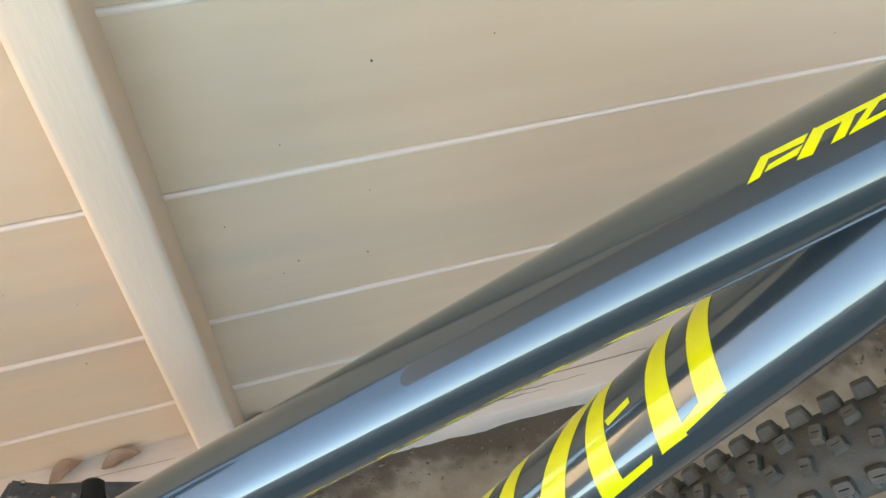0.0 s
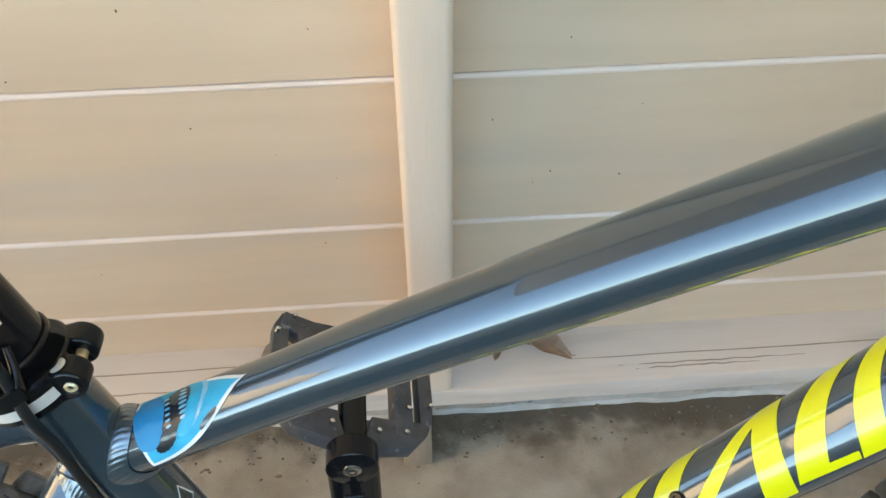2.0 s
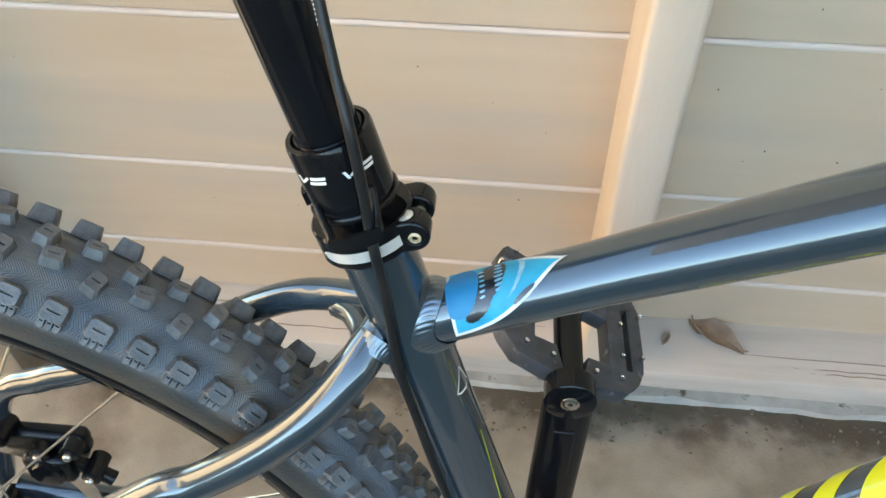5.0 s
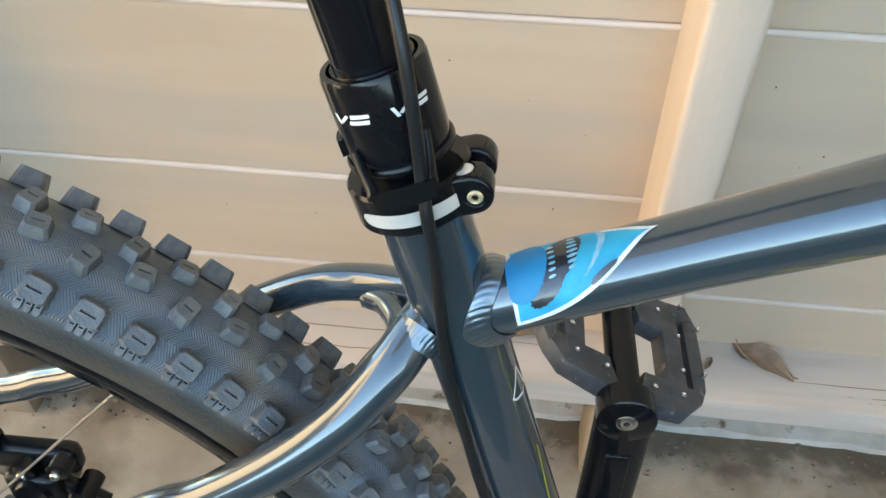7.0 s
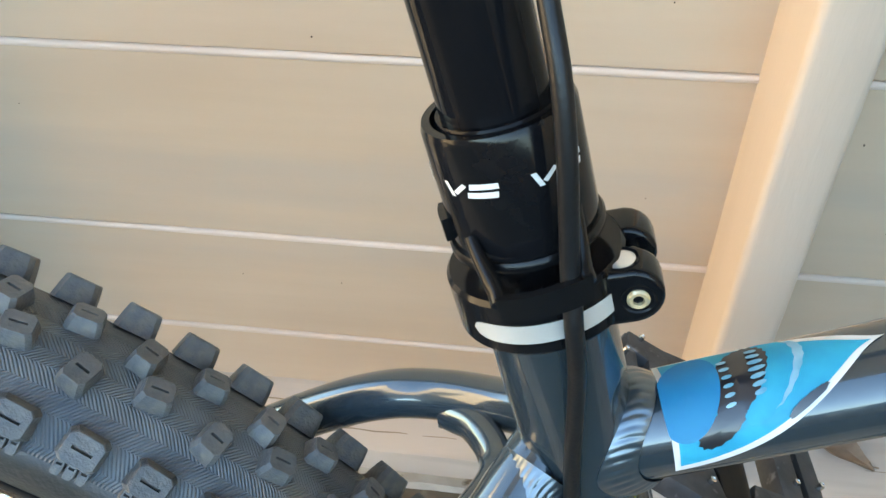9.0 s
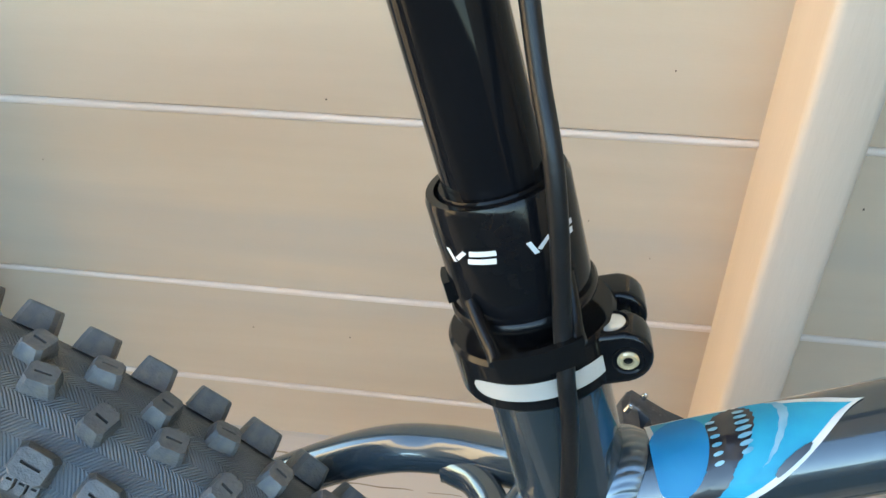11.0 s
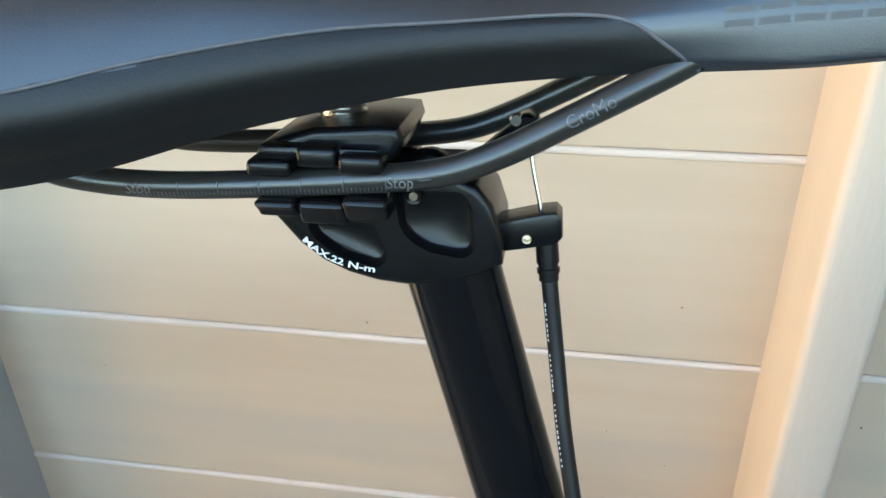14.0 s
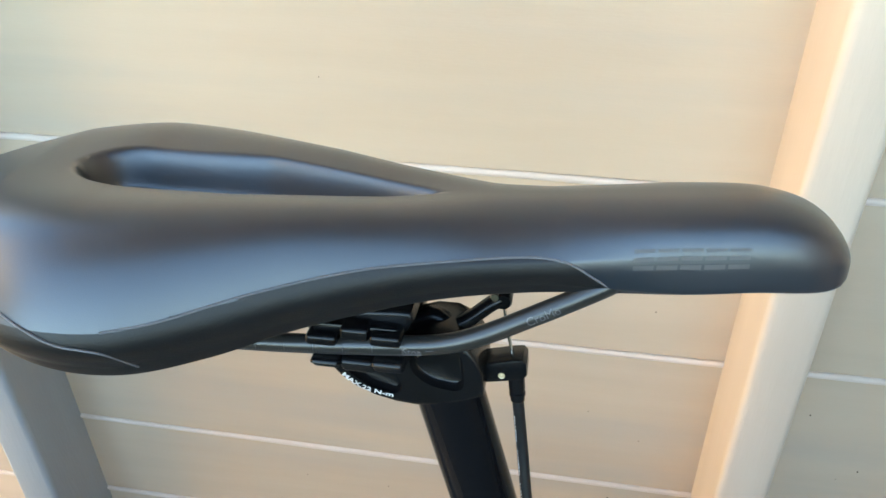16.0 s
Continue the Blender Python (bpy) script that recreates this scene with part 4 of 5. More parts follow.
def carve(bm, cutters):
    """Cuts the cutters out of a solid and gives the result back."""
    me = bpy.data.meshes.new("tmp")
    bm.to_mesh(me)
    bm.free()
    body = bpy.data.objects.new("tmp", me)
    scene.collection.objects.link(body)
    gone = [body]
    for c in cutters:
        mc = bpy.data.meshes.new("tmp")
        c.to_mesh(mc)
        c.free()
        oc = bpy.data.objects.new("tmp", mc)
        scene.collection.objects.link(oc)
        gone.append(oc)
        md = body.modifiers.new("cut", "BOOLEAN")
        md.operation = "DIFFERENCE"
        md.object = oc
    bpy.context.view_layer.update()
    out = bmesh.new()
    res = bpy.data.meshes.new_from_object(body.evaluated_get(bpy.context.evaluated_depsgraph_get()))
    out.from_mesh(res)
    for o in gone:
        m = o.data
        bpy.data.objects.remove(o)
        bpy.data.meshes.remove(m)
    bpy.data.meshes.remove(res)
    return out


HEAD_SHIFT = Matrix.Translation((-0.0721, 0.0058, 0.9117)) @ Matrix.Scale(1.04, 4) @ Matrix.Translation((0.0702, 0, -0.915))


def build_head():
    """The forged head of the seat post with its saddle clamp, cable stop and cable."""
    out = [(-0.1035, 0.9245), (-0.0985, 0.9185), (-0.0925, 0.9115), (-0.0865, 0.9070), (-0.0800, 0.9040), (-0.0720, 0.9020), (-0.0640, 0.9013), (-0.0560, 0.9022), (-0.0460, 0.9052), (-0.0395, 0.9085),
           (-0.0400, 0.9170), (-0.0425, 0.9245), (-0.0462, 0.9290), (-0.0520, 0.9318), (-0.0600, 0.9318), (-0.0680, 0.9290), (-0.0860, 0.9275), (-0.1000, 0.9280)]
    bm = prism(out, -0.0135, 0.0135, 0.0022, 3)
    pockets = []
    for loop in ([(-0.0905, 0.9185), (-0.0725, 0.9185), (-0.0690, 0.9090), (-0.0715, 0.9058), (-0.0816, 0.9083), (-0.0893, 0.9140)],
                 [(-0.0672, 0.9278), (-0.0662, 0.9180), (-0.0640, 0.9146), (-0.0587, 0.9112), (-0.0495, 0.9098), (-0.0465, 0.9120), (-0.0474, 0.9240), (-0.0500, 0.9278)]):
        for s in (-1, 1):
            pockets.append(pocket(loop, s))
    head = part("post_head", carve(bm, pockets), M_SATIN, bike, "black forged seat post head with shallow pockets")
    head.matrix_local = HEAD_SHIFT
    part("head_pin", lathe((-0.0622, -0.0142, 0.9263), (0, 1, 0), [(0, 0.0003), (0, 0.0011), (0.0005, 0.0014), (0.003, 0.0014)], 20), M_STEEL, head, "bright pin end")
    part("head_pin_seat", lathe((-0.0622, -0.0138, 0.9263), (0, 1, 0), [(0, 0.0013), (-0.0002, 0.0021), (0.002, 0.0023)], 24), M_GLOSS, head)
    # printed torque value along the lower curve
    arc = smooth_path([(-0.0992, 0, 0.9166), (-0.0958, 0, 0.9128), (-0.0905, 0, 0.9078), (-0.0845, 0, 0.9045), (-0.0780, 0, 0.9028), (-0.070, 0, 0.9018)], 10)
    lens = [0.0]
    for a, b in zip(arc, arc[1:]):
        lens.append(lens[-1] + (b - a).length)

    total = lens[-1]

    def along(co):
        d = max(0.0, min(total - 1e-6, co.x + 0.0078))
        i = max(0, min(len(lens) - 2, sum(1 for q in lens if q <= d) - 1))
        u = (d - lens[i]) / max(1e-6, lens[i + 1] - lens[i])
        p = arc[i].lerp(arc[i + 1], u)
        k = min(len(arc) - 1, i + 4)
        h = max(0, i - 3)
        t = ((arc[k] - arc[h]).normalized()).lerp((arc[min(len(arc) - 1, k + 1)] - arc[min(len(arc) - 2, h + 1)]).normalized(), u)
        return p + V(-t.z, 0, t.x).normalized() * (co.y + 0.0028) + V(0, -0.0138 - co.z, 0)

    words("torque_print", "MAX.22 N-m", 0.0025, M_WHITE, head, None, 0.0001, along, length=0.0232, bold=0.00005)
    # clamp jaws above and below the rails
    for s in (-1, 1):
        for name, xa, xb, ya, yb, za, zb in (("lower_jaw", -0.0992, -0.0890, 0.0130, 0.0268, 0.9228, 0.9278), ("lower_jaw", -0.0892, -0.0772, 0.0130, 0.0245, 0.9205, 0.9272), ("lower_jaw", -0.0774, -0.0664, 0.0130, 0.0268, 0.9228, 0.9290),
                                             ("upper_jaw", -0.1002, -0.0892, 0.0130, 0.0268, 0.9336, 0.9378), ("upper_jaw", -0.0882, -0.0782, 0.0130, 0.0258, 0.9360, 0.9410), ("upper_jaw", -0.0778, -0.0670, 0.0130, 0.0268, 0.9352, 0.9396)):
            y0, y1 = sorted((s * ya, s * yb))
            bm = block(xa, xb, y0, y1, za, zb, 0.0014, 3)
            for v in bm.verts:
                if name == "lower_jaw" and v.co.z < (za + zb) / 2 and abs(v.co.y) > 0.02:
                    v.co.y *= 0.90
            part(name, bm, M_SATIN, head)
        y0, y1 = sorted((s * 0.0128, s * 0.0225))
        part("jaw_plate", block(-0.0985, -0.0690, y0, y1, 0.9372, 0.9402, 0.001), M_SATIN, head)
    part("cradle_yoke", prism([(-0.1022, 0.9338), (-0.1000, 0.9388), (-0.094, 0.9412), (-0.086, 0.9436), (-0.070, 0.9446), (-0.0650, 0.9444), (-0.0640, 0.9410), (-0.0660, 0.9365), (-0.070, 0.9340)], -0.0178, 0.0178, 0.002, 3), M_SATIN, head)
    part("cradle_core", block(-0.098, -0.070, -0.0128, 0.0128, 0.918, 0.938, 0.002), M_SATIN, head)
    bolt = part("clamp_bolt", lathe((-0.0832, 0.0, 0.9412), (0.08, 0, 1), [(0, 0.0054), (0.0125, 0.0054), (0.0125, 0.0068), (0.0150, 0.0066)], 28), M_STEEL, head, "bright threaded clamp bolt")
    prof = []
    for k in range(9):
        prof += [(0.0006 + 0.0013 * k, 0.0053), (0.0012 + 0.0013 * k, 0.0063)]
    part("bolt_thread", lathe((-0.0832, 0, 0.9412), (0.08, 0, 1), prof, 28), M_STEEL, bolt)
    # actuating lever behind the head
    part("lever_arm", sweep(smooth_path([(-0.068, 0.003, 0.9285), (-0.0602, 0.003, 0.9318), (-0.0535, 0.002, 0.9288), (-0.0475, 0.002, 0.9315), (-0.0395, 0.003, 0.9382), (-0.0352, 0.003, 0.9412)]), [0.0040] * 41, 14, 0.7), M_SATIN, head)
    part("lever_tip", lathe((-0.0352, -0.0005, 0.9412), (0, 1, 0), [(0, 0.0028), (0.001, 0.0034), (0.008, 0.0034), (0.009, 0.0028)], 20), M_SATIN, head)
    part("lever_screw", lathe((-0.0380, -0.0010, 0.9432), (0, 1, 0), [(0, 0.0004), (0, 0.0014), (0.0014, 0.0018)], 16), M_STEEL, head, "bright cable screw")
    stop = part("cable_stop", prism([(-0.0425, 0.9085), (-0.0330, 0.9103), (-0.0262, 0.9118), (-0.0246, 0.9138), (-0.0250, 0.9190), (-0.0265, 0.9205), (-0.0300, 0.9200), (-0.0425, 0.9168)], -0.0055, 0.0055, 0.0012, 2), M_SATIN, head)
    part("stop_screw", lathe((-0.0339, -0.0058, 0.9131), (0, 1, 0), [(0, 0.0003), (0.0002, 0.0009), (0, 0.0012), (0.0008, 0.0014), (0.003, 0.0014)], 20), M_BRASS, stop, "small gilt grub screw")
    ferr = lathe((-0.0288, -0.001, 0.9115), (0.11, -0.10, -1), [(-0.002, 0.0030), (0.004, 0.0031), (0.0062, 0.0031), (0.0064, 0.0027), (0.0076, 0.0027), (0.0078, 0.0031), (0.0090, 0.0031), (0.0092, 0.0027), (0.0112, 0.0027), (0.0114, 0.0022)], 28)
    part("cable_ferrule", moved(ferr, HEAD_SHIFT), M_SATIN, bike, "black ribbed cable ferrule")
    run = smooth_path([(-0.0281, 0.0038, 0.8995), (-0.0247, 0.0, 0.876), (-0.0211, -0.006, 0.853), (-0.0158, -0.013, 0.8264), (-0.0115, -0.0190, 0.8095), (-0.0088, -0.0213, 0.7929), (-0.0069, -0.0220, 0.7763),
                       (-0.0056, -0.0230, 0.7640), (-0.0045, -0.0244, 0.7570), (-0.0035, -0.0257, 0.7500), (-0.0020, -0.0256, 0.7406), (-0.0005, -0.0232, 0.7230), (0.0010, -0.0216, 0.6950), (0.0045, -0.0208, 0.6650),
                       (0.0115, -0.0206, 0.6320), (0.0205, -0.0206, 0.5904), (0.050, -0.0205, 0.47), (0.075, -0.0205, 0.38)])
    part("cable_housing", sweep(run, 0.00235, 16), M_RUB, bike, "black outer cable with faint white print")
    rng = random.Random(2)
    for k in range(16):
        i = 3 + k
        p, q = run[i], run[i + 1]
        for h in range(2):
            a = p.lerp(q, 0.08 + 0.5 * h)
            b = p.lerp(q, 0.08 + 0.5 * h + rng.uniform(0.15, 0.34))
            o = V(-0.00175, -0.00165, 0)
            if k in (4, 9):
                continue
            part("cable_print", sweep([a + o, b + o], 0.00017, 6), M_WHITE, bike, "tiny white printed dash")
    part("inner_cable", sweep(smooth_path([(-0.0302, -0.0005, 0.9165), (-0.0312, 0.0, 0.922), (-0.0332, 0.001, 0.9306), (-0.0350, 0.002, 0.9405)]), 0.0006, 10), M_STEEL, head, "fine bright steel cable")


build_head()


# ---------------------------------------------------------------- saddle
STATIONS = [(-0.256, 0.012, 0.970, 0.964), (-0.252, 0.024, 0.9720, 0.9615), (-0.242, 0.036, 0.9745, 0.9600), (-0.225, 0.050, 0.9795, 0.9550), (-0.2, 0.064, 0.9848, 0.9475), (-0.175, 0.0705, 0.9880, 0.9405),
            (-0.15, 0.0675, 0.9880, 0.9380), (-0.125, 0.057, 0.9880, 0.9412), (-0.1, 0.0455, 0.9878, 0.9480), (-0.075, 0.036, 0.9875, 0.9535), (-0.05, 0.0285, 0.9872, 0.9577), (-0.025, 0.0242, 0.9872, 0.9601),
            (0.0, 0.0222, 0.988, 0.9613), (0.025, 0.0212, 0.9890, 0.9624), (0.045, 0.02, 0.989, 0.9640), (0.06, 0.0178, 0.9858, 0.9640), (0.069, 0.014, 0.9800, 0.9640), (0.0735, 0.009, 0.9740, 0.9650),
            (0.075, 0.0035, 0.9700, 0.9672)]


def station(x):
    """Half width, top and bottom of the saddle at x, gliding from station to station."""
    last = len(STATIONS) - 1
    x = max(STATIONS[0][0], min(STATIONS[last][0], x))
    i = min(last - 1, max(k for k in range(last + 1) if STATIONS[k][0] <= x))
    a, b = STATIONS[i], STATIONS[i + 1]
    p, q = STATIONS[max(0, i - 1)], STATIONS[min(last, i + 2)]
    d = b[0] - a[0]
    u = (x - a[0]) / d
    out = []
    for k in (1, 2, 3):
        m0 = (b[k] - p[k]) / (b[0] - p[0]) * d
        m1 = (q[k] - a[k]) / (q[0] - a[0]) * d
        out.append((1 + 2 * u) * (1 - u) ** 2 * a[k] + u * (1 - u) ** 2 * m0 + u * u * (3 - 2 * u) * b[k] - u * u * (1 - u) * m1)
    return tuple(out)


def saddle_at(x, a, lift=0.0):
    """A point of the cover: a runs from -100 (near lower edge) over the top (0) to 100 degrees."""
    hw, zt, zb = station(x)
    side = -1 if a < 0 else 1
    s = abs(math.sin(radians(a)))
    c = max(0.0, math.cos(radians(min(90, abs(a)))))
    # rounded section of nose and tail
    y0 = hw * s ** 0.78
    z0 = zb + (zt - zb) * c ** 0.62
    over = max(0.0, abs(a) - 90) / 10
    y0 *= 1 - 0.10 * over
    z0 -= 0.0015 * over
    # sloping top with a crease at the seam and an upright flank below it
    ys, zs = hw * 0.965, zb + 0.40 * (zt - zb)
    if abs(a) <= 72:
        u = abs(a) / 72
        y1, z1 = ys * u, zt - (zt - zs) * u ** (2.4 + 2.8 * min(1.0, max(0.0, (-0.04 - x) / 0.06)))
    else:
        v = (abs(a) - 72) / 28
        y1 = ys + hw * (0.030 * math.sin(math.pi * min(1.0, 1.4 * v)) - 0.10 * v * v)
        z1 = zs - (zs - zb + 0.0015) * v
    w = max(0.0, min(1.0, (x + 0.02) / 0.04), min(1.0, (-0.205 - x) / 0.035))
    y, z = side * (y1 + (y0 - y1) * w), z1 + (z0 - z1) * w
    # shallow bowl and the relief channel along the middle, narrowing towards the nose
    if -0.205 < x < 0.045:
        bowl = max(0.0, min(1.0, (x + 0.205) / 0.04)) * max(0.0, min(1.0, (0.045 - x) / 0.12))
        z -= 0.0066 * bowl * math.exp(-(abs(y) / (0.022 + 0.10 * max(0.0, -0.06 - x))) ** 2)
    if -0.188 < x < -0.056:
        wide = 0.0172 * math.sqrt(max(0.0, 1 - max(0.0, (-0.168 - x) / 0.0185) ** 2)) * min(1.0, max(0.0, (-0.056 - x) / 0.068) ** 0.75)
        g = max(0.0, min(1.0, (wide - abs(y)) / 0.0055))
        z -= 0.0145 * min(1.0, wide / 0.0085) * g * g * (3 - 2 * g)
    return V(x, y, z + lift)


SEAM = [(-0.1496, 73.0), (-0.1333, 72.0), (-0.1095, 71.0), (-0.0793, 70.0), (-0.0517, 70.0), (-0.0317, 69.0), (-0.0204, 70.0), (-0.0128, 75.0), (-0.0053, 86.0), (0.0022, 98.0)]
REAR_SEAM = [(-0.1847, 70.0), (-0.1722, 73.0), (-0.1622, 78.0), (-0.1496, 82.0), (-0.1433, 94.0)]


def seam_angle(x):
    """How far round the cover the long seam runs at x."""
    if x <= SEAM[0][0]:
        return SEAM[0][1]
    for (x0, a0), (x1, a1) in zip(SEAM, SEAM[1:]):
        if x <= x1:
            return a0 + (a1 - a0) * (x - x0) / (x1 - x0)
    return SEAM[-1][1]


def build_saddle():
    xs = []
    for a, b in zip(STATIONS, STATIONS[1:]):
        n = max(2, round((b[0] - a[0]) / (0.0011 if -0.03 < b[0] < 0.01 else 0.0016 if b[0] < -0.04 else 0.003)))
        xs += [a[0] + (b[0] - a[0]) * i / n for i in range(n)]
    xs.append(STATIONS[-1][0])
    n = 260
    bm = bmesh.new()
    rings = []
    for x in xs:
        hw, zt, zb = station(x)
        ring = [saddle_at(x, -100 + 200 * i / n) for i in range(n + 1)]
        inner = [V(x, hw * 0.86 * math.cos(math.pi * k / 12), zb + 0.003 + (zt - zb) * 0.30 * math.sin(math.pi * k / 12)) for k in range(13)]
        rings.append([bm.verts.new(p) for p in ring + inner])
    rings_to_faces(bm, rings)
    size = len(rings[0])
    for k, f in enumerate(bm.faces):
        r, i = divmod(k, size)
        deg = abs(-100 + 200 * (i + 0.5) / n)
        if r < len(xs) - 1 and i < n and -0.205 < xs[r] < SEAM[-1][0] and deg > seam_angle(xs[r]):
            f.material_index = 1
    bmesh.ops.recalc_face_normals(bm, faces=bm.faces[:])
    for _ in range(3):
        bmesh.ops.smooth_vert(bm, verts=bm.verts[:], factor=0.5, use_axis_x=True, use_axis_y=True, use_axis_z=True)
    saddle = part("saddle", bm, M_SADDLE, bike, "matt black bicycle saddle with a central channel")
    saddle.matrix_local = HEAD_SHIFT @ Matrix.Translation((0, 0.0016, 0))
    me = saddle.data
    me.materials.append(M_SADDLE2)
    # seams along the flanks
    for s in (-1, 1):
        for line in (SEAM, REAR_SEAM):
            pts = [saddle_at(x, s * a) for x, a in line]
            pts = smooth_path([p + V(0, s * 0.0002, 0.0002) for p in pts], 5)
            part("seam", sweep(pts, 0.00042, 8), M_SEAM, saddle, "fine stitched seam")
        # plain raised bars where a maker's mark is embossed
        for k in range(5):
            x0 = 0.0058 + 0.0071 * k
            for a0, a1 in ((66.0, 69.0), (72.0, 75.0), (78.0, 81.0)):
                bm = bmesh.new()
                rows = [[bm.verts.new(saddle_at(x0 + 0.0062 * q / 4, s * (a0 + (a1 - a0) * j / 3), 0.0003)) for q in range(5)] for j in range(4)]
                rings_to_faces(bm, rows, False, False)
                bmesh.ops.recalc_face_normals(bm, faces=bm.faces[:])
                bmesh.ops.solidify(bm, geom=bm.faces[:], thickness=0.0003)
                part("embossed_bar", bm, M_EMBOSS, saddle, "dull grey embossed bar")
    # rails
    for s in (-1, 1):
        y = s * 0.0218
        run = smooth_path([(-0.171, s * 0.034, 0.952), (-0.163, s * 0.030, 0.942), (-0.1535, s * 0.0255, 0.9330), (-0.143, y, 0.9292), (-0.125, y, 0.9285), (-0.100, y, 0.9298), (-0.075, y, 0.9320), (-0.055, y, 0.9345),
                           (-0.041, y, 0.9395), (-0.0235, s * 0.0205, 0.9485), (-0.004, s * 0.0185, 0.9590), (0.009, s * 0.016, 0.9665)], 8)
        rail = part("saddle_rail", sweep(run, 0.0035, 24), M_RAIL, saddle, "black steel rail with a fine white scale")
        if s < 0:
            for k in range(61):
                x = -0.1300 + 0.00105 * k
                long = k % 10 == 0
                zc = 0.9285 + max(0, x + 0.125) * 0.066
                pts = [(x, -0.0218 - 0.00358 * math.cos(radians(b)), zc + 0.00358 * math.sin(radians(b))) for b in ((-42, -20, 5, 25) if long else (-42, -28, -14))]
                part("scale_tick", sweep(pts, 0.00013, 5), M_GREYPRINT, rail)

            def on_rail(x0):
                def f(co):
                    x = x0 + co.x
                    if x > -0.056:
                        zc = 0.9340 + (x + 0.056) * 0.4
                    else:
                        zc = 0.9285 + (x + 0.125) * 0.066
                    b = (co.y - 0.0009) / 0.0035
                    return V(x, -0.0218 - 0.00392 * math.cos(b) - co.z, zc + 0.00392 * math.sin(b))
                return f

            words("rail_print", "Stop", 0.0036, M_GREYPRINT, rail, None, 0.00005, on_rail(-0.0668))
            words("rail_print", "Stop", 0.0036, M_GREYPRINT, rail, None, 0.00005, on_rail(-0.1330))
            part("scale_tick", sweep([(-0.0590, -0.0253, 0.9335), (-0.0562, -0.0253, 0.9340)], 0.00015, 5), M_GREYPRINT, rail)

            def on_slope(co):
                u = co.x
                p = V(-0.0255, -0.0206, 0.9474).lerp(V(-0.0066, -0.0188, 0.9576), u / 0.0215)
                b = (co.y - 0.0009) / 0.0035
                n = V(-0.50, 0, 0.866)
                return p + V(0, -1, 0) * (0.00392 * math.cos(b) + co.z) + n * 0.00392 * math.sin(b)

            words("rail_print", "CroMo", 0.0040, M_GREYPRINT, rail, None, 0.00005, on_slope)
    return saddle


build_saddle()


# ---------------------------------------------------------------- wheels
def tyre_mesh(rm=0.3435, seg=120):
    """Carcass of a tyre round the y axis."""
    bm = bmesh.new()
    sec = [(-0.0125, 0.3175), (-0.0185, 0.3185), (-0.0240, 0.3270), (-0.0285, 0.3400), (-0.0275, 0.3530), (-0.0215, 0.3630), (-0.0120, 0.3690), (0.0, 0.3708), (0.0120, 0.3690), (0.0215, 0.3630), (0.0275, 0.3530),
           (0.0285, 0.3400), (0.0240, 0.3270), (0.0185, 0.3185), (0.0125, 0.3175)]
    rings = []
    for k in range(seg):
        a = 2 * math.pi * k / seg
        rings.append([bm.verts.new((r * math.cos(a), y, r * math.sin(a))) for y, r in sec])
    rings.append(rings[0])
    for a, b in zip(rings, rings[1:]):
        for i in range(len(sec) - 1):
            bm.faces.new((a[i], a[i + 1], b[i + 1], b[i]))
    bmesh.ops.recalc_face_normals(bm, faces=bm.faces[:])
    return bm


def knob_mesh(name, lx, ly, h, mat):
    """One tread knob: a tapered block with chamfered corners and a short cut sunk into its top."""
    bm = bmesh.new()
    c = 0.14

    def ring(k, z, flare=0.0):
        x, y = lx / 2 * k, ly / 2 * k
        return [bm.verts.new((px + flare * (px > 0) - flare * (px < 0), py, z)) for px, py in ((-x, -y + c * ly), (-x + c * lx, -y), (x - c * lx, -y), (x, -y + c * ly), (x, y - c * ly), (x - c * lx, y), (-x + c * lx, y), (-x, y - c * ly))]

    def hole(k, z):
        x, y = lx * 0.26 * k, ly * 0.045 * k
        return [bm.verts.new((px, py, z)) for px, py in ((-x, -y), (-x * 0.6, -y), (x * 0.6, -y), (x, -y), (x, y), (x * 0.6, y), (-x * 0.6, y), (-x, y))]

    rings = [ring(1.14, -0.004), ring(1.04, 0.0006), ring(0.93, h - 0.0006), ring(0.87, h), hole(1.0, h), hole(0.9, h - 0.0022)]
    rings_to_faces(bm, rings)
    bmesh.ops.recalc_face_normals(bm, faces=bm.faces[:])
    me = bpy.data.meshes.new(name)
    bm.to_mesh(me)
    bm.free()
    me.materials.append(mat)
    return me


def knob_set(mat):
    return [knob_mesh("tread_knob", 0.0108, 0.0088, 0.0040, mat), knob_mesh("tread_knob", 0.0092, 0.0112, 0.0040, mat), knob_mesh("tread_knob", 0.0128, 0.0104, 0.0048, mat),
            knob_mesh("tread_rib", 0.0034, 0.0090, 0.0020, mat)]


def tread(knob_a, knob_b, knob_c, knob_d, count=104):
    """Places of the tread knobs: mesh, angle, side offset, radius, cant, twist."""
    for k in range(count):
        a = 2 * math.pi * k / count
        h = math.pi / count
        if k % 2 == 0:
            yield knob_a, a, -0.0050, 0.3722, -5, 8
            yield knob_b, a + 0.7 * h, 0.0062, 0.3720, 6, -12
        else:
            yield knob_b, a, -0.0092, 0.3708, -11, -14
            yield knob_a, a + 0.7 * h, 0.0100, 0.3706, 12, 8
        for s in (-1, 1):
            t = a + (0.9 if s < 0 else 1.5) * h
            yield knob_c, t, s * 0.0246 + (0.0014 if s > 0 else 0), 0.3622 + 0.0020 * s, s * 44, s * 4
            for q in (-0.011, 0.0, 0.011):
                yield knob_d, t + q, s * 0.0277, 0.3555, s * 66, 0


